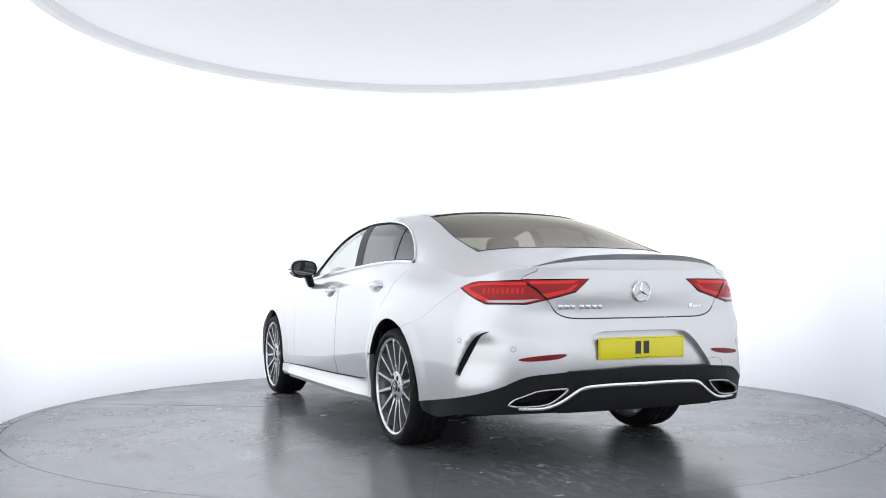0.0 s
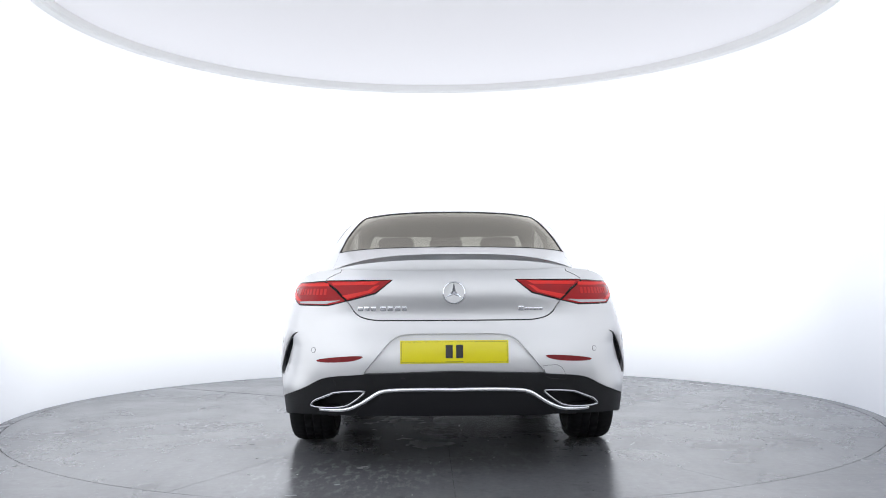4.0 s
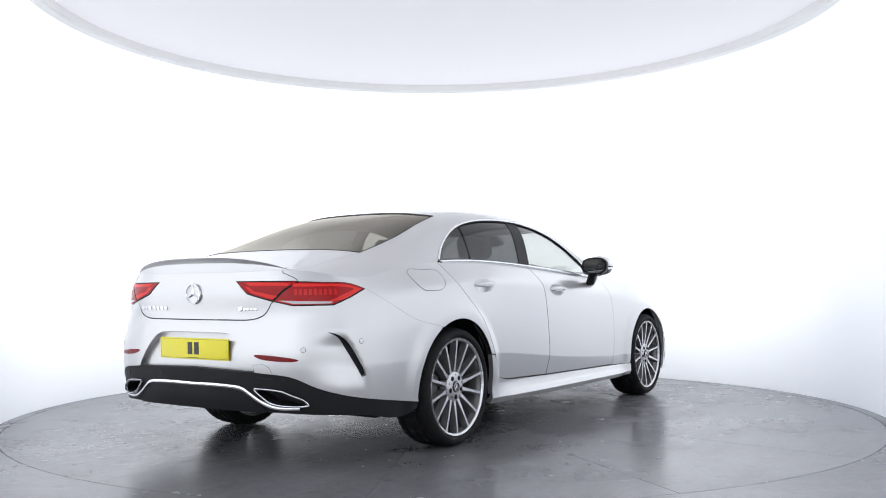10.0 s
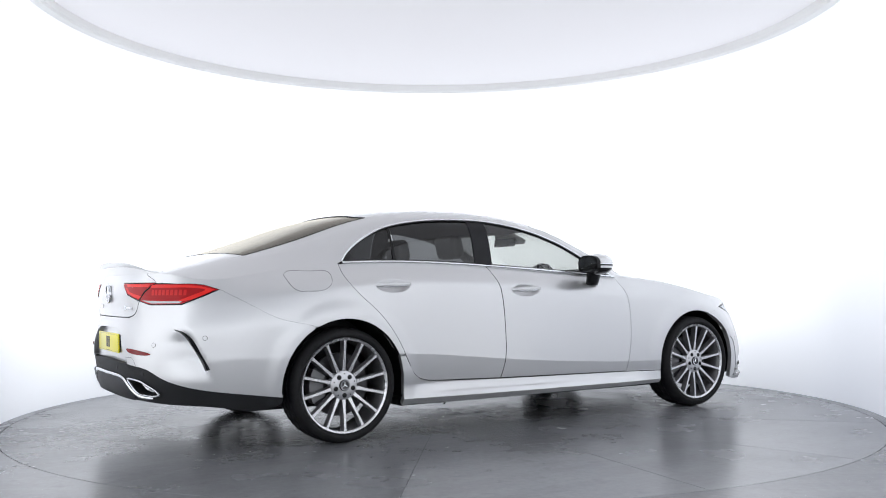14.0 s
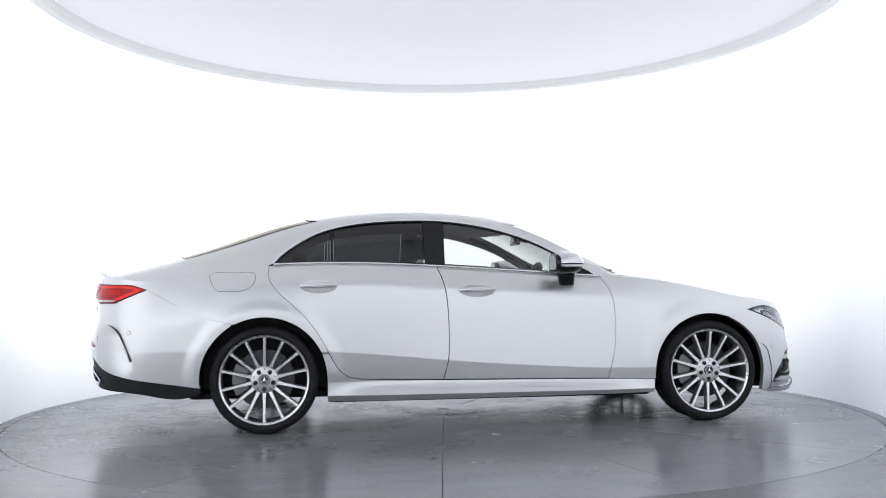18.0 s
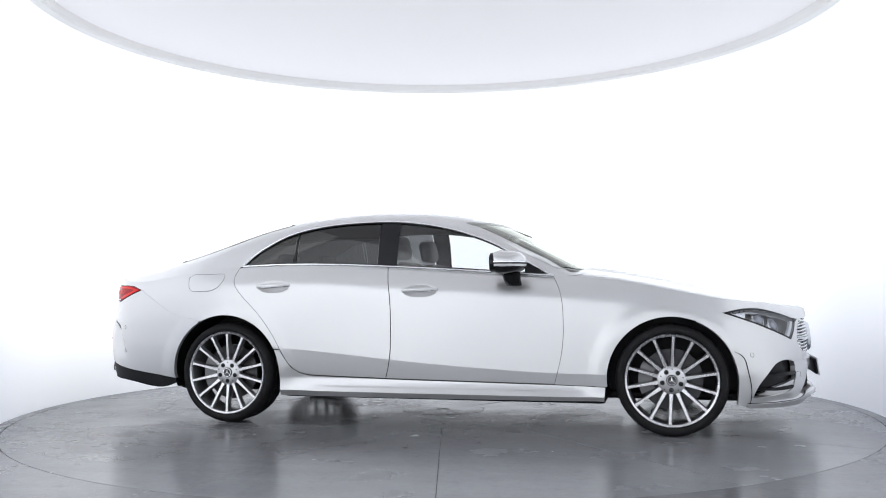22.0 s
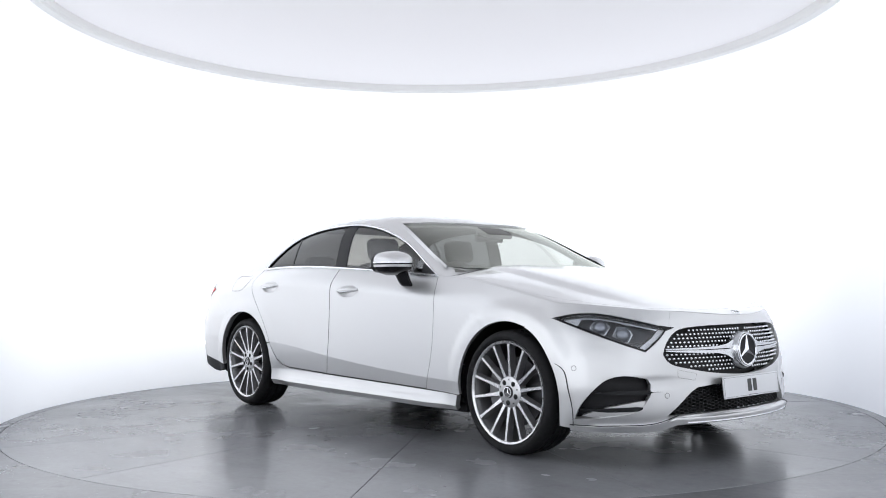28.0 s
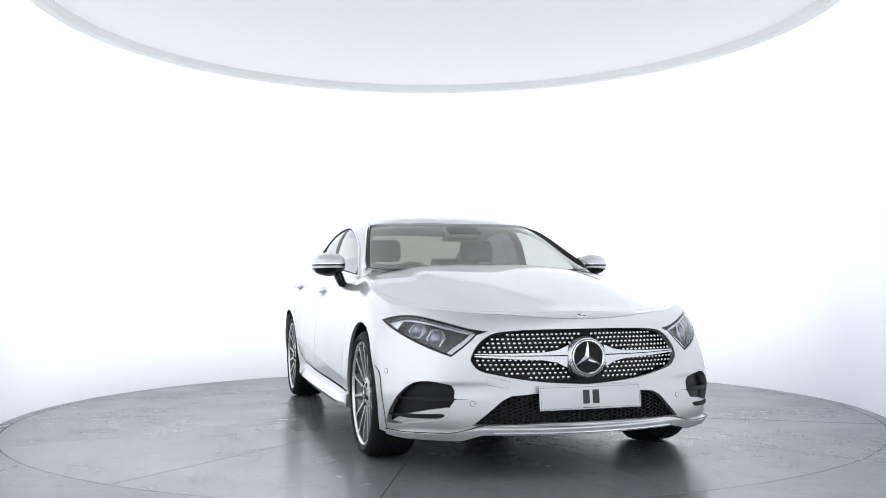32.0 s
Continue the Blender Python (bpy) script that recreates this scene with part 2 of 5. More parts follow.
def rounded(points, times=2):
    """A closed line with its corners cut round."""
    for _ in range(times):
        points = [q for a, b in zip(points, points[1:] + points[:1]) for q in ((.75 * a[0] + .25 * b[0], .75 * a[1] + .25 * b[1]), (.25 * a[0] + .75 * b[0], .25 * a[1] + .75 * b[1]))]
    return points


def shrink(poly, d):
    p = np.array(poly, float)
    keep = np.hypot(*(p - np.roll(p, 1, 0)).T) > 1e-6
    p = p[keep]
    area = np.sum(p[:, 0] * np.roll(p[:, 1], -1) - np.roll(p[:, 0], -1) * p[:, 1])
    t = np.roll(p, -1, 0) - p
    t /= np.maximum(1e-9, np.hypot(*t.T))[:, None]
    n = np.stack([-t[:, 1], t[:, 0]], 1) * (1 if area > 0 else -1)
    m = n + np.roll(n, 1, 0)
    m /= np.maximum(.5, np.sum(m * m, 1) / 2)[:, None]
    return [tuple(q) for q in p + d * m]


def half_plane(poly, axis, at, keep_less):
    out = []
    for a, b in zip(poly, poly[1:] + poly[:1]):
        ia, ib = (a[axis] <= at) == keep_less or a[axis] == at, (b[axis] <= at) == keep_less or b[axis] == at
        if ia:
            out.append(a)
        if ia != ib:
            k = (at - a[axis]) / (b[axis] - a[axis])
            c = [a[0] + k * (b[0] - a[0]), a[1] + k * (b[1] - a[1])]
            c[axis] = at
            out.append(tuple(c))
    return out


def inside(points, loop):
    p, q = np.asarray(points, float), np.asarray(loop, float)
    hit = np.zeros(len(p), bool)
    for (x0, y0), (x1, y1) in zip(q, np.roll(q, -1, 0)):
        if y0 != y1:
            hit ^= ((y0 > p[:, 1]) != (y1 > p[:, 1])) & (p[:, 0] < x0 + (p[:, 1] - y0) * (x1 - x0) / (y1 - y0))
    return hit


def meshed(loops, ca, cb, lines=()):
    """Triangles inside closed flat lines (the first round the outside, the rest round holes), with inner points on a grid; lines are kept as edges."""
    k = ca / cb
    pts, edges, scaled, marked = [], [], [], set()
    for loop in loops:
        q = [(x, y * k) for x, y in loop]
        q = [p for i, p in enumerate(q) if math.hypot(p[0] - q[i - 1][0], p[1] - q[i - 1][1]) > 1e-5]
        q = dense(q, ca * 1.2)
        n = len(pts)
        pts += q
        scaled.append(q)
        edges += [(n + i, n + (i + 1) % len(q)) for i in range(len(q))]
    for line in lines:
        q = dense([(x, y * k) for x, y in line], ca, False)
        n = len(pts)
        pts += q
        edges += [(n + i, n + i + 1) for i in range(len(q) - 1)]
    p = np.array(pts)
    lo, hi = np.array(scaled[0]).min(0), np.array(scaled[0]).max(0)
    gx, gy = np.meshgrid(np.linspace(lo[0], hi[0], max(2, int((hi[0] - lo[0]) / ca) + 2)), np.linspace(lo[1], hi[1], max(2, int((hi[1] - lo[1]) / ca) + 2)))
    g = np.stack([gx.ravel(), gy.ravel()], 1)
    near = np.full(len(g), 1e9)
    for i in range(0, len(p), 64):
        near = np.minimum(near, np.min(np.hypot(g[:, None, 0] - p[None, i:i + 64, 0], g[:, None, 1] - p[None, i:i + 64, 1]), 1))
    g = g[near > .45 * ca]
    allp = [Vector(q) for q in pts] + [Vector(q) for q in g]
    v, _, f, *_ = delaunay_2d_cdt(allp, edges, [], 0, 1e-6)
    vv = np.array([(q.x, q.y) for q in v])
    f = np.array([list(t) for t in f])
    mid = vv[f].mean(1)
    keep = inside(mid, scaled[0])
    for hole in scaled[1:]:
        keep &= ~inside(mid, hole)
    return [(x, y / k) for x, y in vv], [list(map(int, t)) for t in f[keep]]


def sheet(poly, fn, cell=.03, cell_b=None, gap=.0027, depth=.018, lift=0.0, holes=(), lines=()):
    """A panel cut from the skin fn along an outline, with its edges turned in by depth. Returns points, faces and corner normals."""
    loops = [shrink(poly, gap) if gap else poly] + [list(q) for q in holes]
    dom, faces = meshed(loops, cell, cell_b or cell, lines)
    d = np.array(dom)
    e = 2e-3
    pts = fn(d[:, 0], d[:, 1])
    ta, tb = fn(d[:, 0] + e, d[:, 1]) - fn(d[:, 0] - e, d[:, 1]), fn(d[:, 0], d[:, 1] + e) - fn(d[:, 0], d[:, 1] - e)
    nor = np.cross(ta, tb)
    nor /= np.maximum(1e-12, np.linalg.norm(nor, axis=1))[:, None]
    core = np.stack([np.clip(pts[:, 0], -1.6, 1.5), 0 * pts[:, 0], np.full(len(pts), .6)], 1)
    turned = np.mean(np.sum(nor * (pts - core), 1)) < 0
    if turned:
        nor = -nor
    area = [sum(dom[i][0] * dom[j][1] - dom[j][0] * dom[i][1] for i, j in zip(f, f[1:] + f[:1])) for f in faces]
    faces = [f[::-1] if (s > 0) == turned else f for f, s in zip(faces, area)]
    pts = pts + lift * nor
    fa = np.array(faces)
    corner = nor[fa]
    if len(lines):
        # keep creases crisp: normals a little inside each face
        mid = d[fa].mean(1, keepdims=True)
        q = d[fa] + .12 * (mid - d[fa])
        e = 4e-4
        ta, tb = fn(q[..., 0] + e, q[..., 1]) - fn(q[..., 0] - e, q[..., 1]), fn(q[..., 0], q[..., 1] + e) - fn(q[..., 0], q[..., 1] - e)
        nn = np.cross(ta, tb) * (-1 if turned else 1)
        nn /= np.maximum(1e-12, np.linalg.norm(nn, axis=-1))[..., None]
        sharp = np.sum(nn * corner, -1) < .9985
        corner = np.where(sharp[..., None], nn, corner)
    normals = [[tuple(n) for n in c] for c in corner]
    if depth:
        used = {}
        for f in faces:
            for i, j in zip(f, f[1:] + f[:1]):
                used[(i, j)] = used.get((i, j), 0) + 1
        rim = [k for k in used if (k[1], k[0]) not in used]
        back = {}
        allp = [tuple(q) for q in pts]
        for i, j in rim:
            for k in (i, j):
                if k not in back:
                    back[k] = len(allp)
                    allp.append(tuple(pts[k] - depth * nor[k]))
        for i, j in rim:
            f = [j, i, back[i], back[j]]
            n = np.cross(np.array(allp[i]) - np.array(allp[j]), -nor[j])
            n /= max(1e-12, np.linalg.norm(n))
            faces.append(f)
            normals.append([tuple(n)] * 4)
        pts = np.array(allp)
    return [tuple(q) for q in pts], faces, normals


def joined(*sheets):
    p, f, n = [], [], []
    for a, b, c in sheets:
        k = len(p)
        p += a
        f += [[i + k for i in q] for q in b]
        n += c
    return p, f, n


def mirrored(s):
    return [(x, -y, z) for x, y, z in s[0]], [f[::-1] for f in s[1]], [[(a, -b, c) for a, b, c in reversed(n)] for n in s[2]]


def skin(name, s, mat, parent, label="", dark_edge=False):
    me = bpy.data.meshes.new(name)
    me.from_pydata(s[0], [], s[1])
    me.polygons.foreach_set("use_smooth", [True] * len(me.polygons))
    me.materials.append(mat)
    if dark_edge:
        me.materials.append(GAP)
        me.polygons.foreach_set("material_index", [1 if len(f) == 4 else 0 for f in s[1]])
    flat = [n for f in s[2] for n in f]
    if len(flat) == len(me.loops):
        me.normals_split_custom_set(flat)
    ob = new(name, me)
    ob.parent = parent
    return tagged(ob, label) if label else ob


def pair(name, s, mat, parent, label="", dark_edge=False):
    return skin(name, s, mat, parent, label, dark_edge), skin(name, mirrored(s), mat, parent, label, dark_edge)


def part(name, bm, mats, parent, label="", at=None, smooth_angle=35):
    me = bpy.data.meshes.new(name)
    bmesh.ops.recalc_face_normals(bm, faces=bm.faces)
    for f in bm.faces:
        f.smooth = True
    for e in bm.edges:
        e.smooth = len(e.link_faces) == 2 and e.calc_face_angle(0) < radians(smooth_angle)
    bm.to_mesh(me)
    bm.free()
    for m in (mats if isinstance(mats, (list, tuple)) else [mats]):
        me.materials.append(m)
    ob = new(name, me)
    ob.parent = parent
    if at is not None:
        ob.matrix_basis = at
    return tagged(ob, label) if label else ob


def box(bm, lo, hi, bevel=0.0, mat=0, m=None):
    g = bmesh.ops.create_cube(bm, size=1)["verts"]
    for v in g:
        v.co = Vector([lo[i] + (v.co[i] + .5) * (hi[i] - lo[i]) for i in range(3)])
    faces = {f for v in g for f in v.link_faces}
    if bevel:
        r = bmesh.ops.bevel(bm, geom=list({e for f in faces for e in f.edges}), offset=bevel, segments=3, affect="EDGES", profile=.5)
        faces = {f for f in bm.faces if f in r["faces"] or f in faces}
        g = list({v for f in faces if f.is_valid for v in f.verts})
    for f in faces:
        if f.is_valid:
            f.material_index = mat
    if m is not None:
        bmesh.ops.transform(bm, matrix=m, verts=[v for v in g if v.is_valid])
    return bm


def lathe(bm, profile, n=48, axis="y", closed=False, mat=0):
    """Turns a line of (radius, height) round an axis."""
    rings = []
    for r, hgt in profile:
        ring = []
        for i in range(n):
            a = 2 * math.pi * i / n
            c, s = r * math.cos(a), r * math.sin(a)
            ring.append(bm.verts.new((c, hgt, s) if axis == "y" else (c, s, hgt) if axis == "z" else (hgt, c, s)))
        rings.append(ring)
    pairs = list(zip(rings, rings[1:])) + ([(rings[-1], rings[0])] if closed else [])
    for a, b in pairs:
        for i in range(n):
            f = bm.faces.new((a[i], a[(i + 1) % n], b[(i + 1) % n], b[i]))
            f.material_index = mat
    return rings


def cap(bm, ring, mat=0):
    f = bm.faces.new(ring)
    f.material_index = mat


def tube(bm, points, radius, n=8, closed=False, flat=1.0, up=(0, 0, 1)):
    """A bar along a line; flat squeezes it across."""
    p = [Vector(q) for q in points]
    rings = []
    for i, q in enumerate(p):
        a = p[i - 1] if i or closed else p[0]
        b = p[(i + 1) % len(p)] if i < len(p) - 1 or closed else p[-1]
        t = (b - a).normalized()
        s = t.cross(Vector(up))
        s = s.normalized() if s.length > 1e-6 else Vector((1, 0, 0))
        w = s.cross(t).normalized()
        rings.append([bm.verts.new(q + radius * (math.cos(k) * s * flat + math.sin(k) * w)) for k in (2 * math.pi * j / n for j in range(n))])
    for a, b in list(zip(rings, rings[1:])) + ([(rings[-1], rings[0])] if closed else []):
        for j in range(n):
            bm.faces.new((a[j], a[(j + 1) % n], b[(j + 1) % n], b[j]))
    if not closed:
        bm.faces.new(rings[0])
        bm.faces.new(rings[-1])


# ---- studio ----
def concrete(name, sheen_side=0):
    """Sealed concrete: cloudy tone, wiped streaks, dark spots, uneven gloss."""
    m = material(name, (.2, .2, .2), .3, spec=.40)
    t = m.node_tree
    bs = t.nodes["Principled BSDF"]

    def mixed(kind, a, b, fac=1.0):
        n = t.nodes.new("ShaderNodeMix")
        n.data_type, n.blend_type = "RGBA", kind
        n.inputs["Factor"].default_value = fac
        t.links.new(a, n.inputs["A"])
        t.links.new(b, n.inputs["B"])
        return n.outputs["Result"]
    big = ramp(m, noise_node(m, 1.3, 6, .6).outputs["Fac"], [(.25, (.152, .155, .164)), (.52, (.180, .183, .193)), (.80, (.212, .215, .225))])
    fine = ramp(m, noise_node(m, 26, 6, .7).outputs["Fac"], [(.25, .86), (.7, 1.08)])
    streak = ramp(m, noise_node(m, 2.0, 5, .65, stretch=(.5, 3.2, 1)).outputs["Fac"], [(.36, 1.0), (.70, .88)])
    spots = ramp(m, noise_node(m, 7.5, 3, .5).outputs["Fac"], [(.60, 1.0), (.80, .74)])
    specks = ramp(m, noise_node(m, 60, 2, .5).outputs["Fac"], [(.72, 1.0), (.76, .55)])
    c = mixed("MULTIPLY", mixed("MULTIPLY", mixed("MULTIPLY", mixed("MULTIPLY", big, fine), streak), spots), specks)
    if sheen_side:
        # bright sheen on one side of the table, painted into its colour and gloss
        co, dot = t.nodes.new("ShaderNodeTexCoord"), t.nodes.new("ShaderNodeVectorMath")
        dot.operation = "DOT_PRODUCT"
        dot.inputs[1].default_value = (math.cos(radians(sheen_side)) / 3, math.sin(radians(sheen_side)) / 3, 0)
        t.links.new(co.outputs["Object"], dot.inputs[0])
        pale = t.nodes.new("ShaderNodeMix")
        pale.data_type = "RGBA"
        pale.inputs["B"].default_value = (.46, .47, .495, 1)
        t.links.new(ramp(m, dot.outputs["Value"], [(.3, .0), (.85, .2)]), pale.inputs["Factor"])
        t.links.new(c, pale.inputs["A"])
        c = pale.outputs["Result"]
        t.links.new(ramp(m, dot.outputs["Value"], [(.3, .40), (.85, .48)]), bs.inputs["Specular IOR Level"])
        # scuffed, flaking places where tyres have turned
        for x, y, size, strength in ((-2.38, .50, .60, 1.5), (-1.95, -.25, .55, .45), (1.66, .1, .40, .35), (1.55, 1.0, .5, .3), (.35, 1.1, .6, .4), (-.6, -1.0, .45, .2)):
            far, reach, both = t.nodes.new("ShaderNodeVectorMath"), t.nodes.new("ShaderNodeMath"), t.nodes.new("ShaderNodeMath")
            far.operation, reach.operation, both.operation = "DISTANCE", "DIVIDE", "MULTIPLY"
            far.inputs[1].default_value = (x, y, 0)
            reach.inputs[1].default_value = size
            t.links.new(co.outputs["Object"], far.inputs[0])
            t.links.new(far.outputs["Value"], reach.inputs[0])
            flakes = ramp(m, noise_node(m, 9, 5, .62, stretch=(1.0, 2.6, 1)).outputs["Fac"], [(.50, .0), (.72, strength * .55)])
            t.links.new(ramp(m, reach.outputs[0], [(.35, 1.0), (1.0, .0)]), both.inputs[0])
            t.links.new(flakes, both.inputs[1])
            scuff = t.nodes.new("ShaderNodeMix")
            scuff.data_type = "RGBA"
            scuff.inputs["B"].default_value = (.40, .405, .415, 1)
            t.links.new(both.outputs[0], scuff.inputs["Factor"])
            t.links.new(c, scuff.inputs["A"])
            c = scuff.outputs["Result"]
    t.links.new(c, bs.inputs["Base Color"])
    vary(m, .17, .30, 1.6, detail=4)
    bump(m, 55, .03, .002)
    return m


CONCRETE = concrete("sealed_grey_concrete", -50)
FLOOR_GREY = concrete("grey_floor_paint")
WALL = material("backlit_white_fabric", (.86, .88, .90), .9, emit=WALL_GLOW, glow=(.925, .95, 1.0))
# painted-in shade dims the glow towards floor, top and ends, most on the right
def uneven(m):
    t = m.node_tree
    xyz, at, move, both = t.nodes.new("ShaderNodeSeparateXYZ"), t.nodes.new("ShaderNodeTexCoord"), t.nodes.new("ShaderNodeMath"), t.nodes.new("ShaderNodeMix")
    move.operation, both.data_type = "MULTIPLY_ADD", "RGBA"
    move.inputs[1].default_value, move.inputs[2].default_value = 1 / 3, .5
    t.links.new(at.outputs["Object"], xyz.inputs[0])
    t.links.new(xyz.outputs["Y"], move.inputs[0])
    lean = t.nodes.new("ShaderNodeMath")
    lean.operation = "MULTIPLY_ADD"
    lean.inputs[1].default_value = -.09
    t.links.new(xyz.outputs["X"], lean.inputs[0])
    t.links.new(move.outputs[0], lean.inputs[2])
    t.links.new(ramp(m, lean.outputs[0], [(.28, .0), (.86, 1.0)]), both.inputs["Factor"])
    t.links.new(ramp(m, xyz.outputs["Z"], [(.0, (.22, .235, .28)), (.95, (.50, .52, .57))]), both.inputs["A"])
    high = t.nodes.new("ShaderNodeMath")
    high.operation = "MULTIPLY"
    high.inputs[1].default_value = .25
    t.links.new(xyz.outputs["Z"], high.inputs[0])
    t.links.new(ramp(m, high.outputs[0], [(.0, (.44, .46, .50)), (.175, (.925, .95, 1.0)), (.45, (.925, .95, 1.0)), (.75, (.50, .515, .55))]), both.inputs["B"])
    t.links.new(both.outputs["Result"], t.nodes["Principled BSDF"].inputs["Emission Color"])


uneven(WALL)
# fill glow for the unseen walls beside and behind the camera
WALL_BACK = material("white_fill_fabric_back", (.80, .81, .82), .9, emit=BACK_GLOW, glow=(.925, .95, 1.0))
WALL_SIDE = material("white_fill_fabric_right", (.82, .83, .85), .9, emit=SIDE_GLOW, glow=(.925, .95, 1.0))
WALL_FRONT = material("white_fill_fabric_left", (.86, .87, .88), .9, emit=FRONT_GLOW, glow=(.925, .95, 1.0))
DISC = material("backlit_ceiling_cloth", (.52, .52, .53), .9, emit=CEILING_GLOW, glow=(.93, .93, 1.0))
RIM = material("white_painted_rim", (.90, .895, .88), .5)
ROOM = material("white_room_paint", (.74, .75, .77), .8)
FLAKE = material("pale_flake", (.55, .55, .54), .7)
CRACK = material("dark_joint", (.02, .02, .022), .8)
R_TABLE, R_WALL, R_DISC, Z_DISC = 2.985, 3.07, 3.02, 3.024


def floor_sheet():
    bm = bmesh.new()
    n = 96
    inner = [bm.verts.new(((R_TABLE + .006) * math.cos(2 * math.pi * i / n), (R_TABLE + .006) * math.sin(2 * math.pi * i / n), 0)) for i in range(n)]
    outer = [bm.verts.new((9.5 * math.cos(2 * math.pi * i / n), 9.5 * math.sin(2 * math.pi * i / n), 0)) for i in range(n)]
    for i in range(n):
        bm.faces.new((inner[i], outer[i], outer[(i + 1) % n], inner[(i + 1) % n]))
    pit = [bm.verts.new((v.co.x, v.co.y, -.05)) for v in inner]
    for i in range(n):
        bm.faces.new((inner[i], inner[(i + 1) % n], pit[(i + 1) % n], pit[i]))
    bm.faces.new(pit)
    return tagged(part("floor", bm, FLOOR_GREY, None), "grey painted concrete floor round a turntable", "floor", kind="structure")


def wall_sheet(name, line, height, mat, label, thick=.06):
    """An upright wall along a plan line, with thickness behind it."""
    bm = bmesh.new()
    p = [Vector((*q, 0)) for q in line]
    rows = []
    for i, q in enumerate(p):
        t = (p[min(i + 1, len(p) - 1)] - p[max(i - 1, 0)]).normalized()
        out = Vector((t.y, -t.x, 0)) * thick
        rows.append([bm.verts.new(q + Vector((0, 0, z)) + o) for o, z in ((Vector(), 0), (Vector(), height), (out, height), (out, 0))])
    for a, b in zip(rows, rows[1:]):
        for k in range(4):
            bm.faces.new((a[k], b[k], b[(k + 1) % 4], a[(k + 1) % 4]))
    bm.faces.new(rows[0])
    bm.faces.new(rows[-1])
    return tagged(part(name, bm, mat, None), label, "wall", kind="structure")


floor_sheet()
# the round wall stands open towards the camera; two straight walls run on from its ends
OPEN = math.degrees(math.asin(1.5 / R_WALL))
ring = [(R_WALL * math.cos(radians(a)), R_WALL * math.sin(radians(a))) for a in np.linspace(180 + OPEN, -OPEN, 140)]
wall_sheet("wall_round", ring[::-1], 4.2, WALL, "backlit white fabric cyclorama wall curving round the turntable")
# unseen walls, added to light the car from the camera's side
wall_sheet("wall_left", [(-4.6, -8.4), ring[0]][::-1], 4.2, WALL_FRONT, "unseen white fabric wall beside the camera, with added glow")
wall_sheet("wall_right", [ring[-1], (4.6, -8.4)][::-1], 4.2, WALL_SIDE, "unseen white fabric wall beside the camera, with added glow")
wall_sheet("wall_back", [(4.6, -8.4), (-4.6, -8.4)][::-1], 4.2, WALL_BACK, "unseen white fabric wall behind the camera, with added glow")


def slab_ceiling():
    bm = bmesh.new()
    box(bm, (-9, -9, 4.2), (9, 9, 4.3))
    return tagged(part("ceiling", bm, ROOM, None), "plain white studio ceiling", "ceiling", kind="structure")


slab_ceiling()


def ceiling_disc():
    """A round luminous ceiling with a deep rim, hung over the turntable."""
    light = new("ceiling_light")
    light.location = (-.015, 0, Z_DISC)
    tagged(light, "large round backlit ceiling light with a white rim", "ceiling light")
    bm = bmesh.new()
    lathe(bm, [(R_DISC - .105, .075), (R_DISC - .10, .02), (R_DISC - .085, .004), (R_DISC - .02, 0), (R_DISC, .015), (R_DISC, .16), (R_DISC - .12, .16), (R_DISC - .105, .075)], 160, "z")
    part("rim", bm, RIM, light, "white painted metal rim")
    bm = bmesh.new()
    rings = lathe(bm, [(R_DISC - .11, .07), (R_DISC - .11, .08)], 160, "z")
    cap(bm, rings[0])
    cap(bm, rings[1])
    part("diffuser", bm, DISC, light, "stretched white diffuser cloth")


ceiling_disc()


JOINTS = [4.5, 30, 56.5, 75, 104, 130, 155, 180.5, 207, 234, 261, 284, 312, 338]


def wedge(a0, a1, r0, r1, gap):
    """A flat plate between two radial joints, with softened edges."""
    n = max(4, int((a1 - a0) / 1.5))
    bm = bmesh.new()

    def line(r, inset, z):
        lo, hi = a0 + math.degrees((gap[0] + inset) / r), a1 - math.degrees((gap[1] + inset) / r)
        return [bm.verts.new((r * math.cos(radians(lo + (hi - lo) * i / n)), r * math.sin(radians(lo + (hi - lo) * i / n)), z)) for i in range(n + 1)]
    i0, i1 = line(r0 + .001, .0005, 0), line(r1 - .001, .0005, 0)
    s0, s1 = line(r0, 0, -.001), line(r1, 0, -.001)
    b0, b1 = line(r0, 0, -.03), line(r1, 0, -.03)
    for k in range(n):
        bm.faces.new((i0[k], i1[k], i1[k + 1], i0[k + 1]))
        bm.faces.new((i1[k], s1[k], s1[k + 1], i1[k + 1]))
        bm.faces.new((s1[k], b1[k], b1[k + 1], s1[k + 1]))
        bm.faces.new((i0[k + 1], s0[k + 1], s0[k], i0[k]))
        bm.faces.new((s0[k + 1], b0[k + 1], b0[k], s0[k]))
    for k in (0, n):
        bm.faces.new((i0[k], i1[k], s1[k], s0[k]))
        bm.faces.new((s0[k], s1[k], b1[k], b0[k]))
    return bm


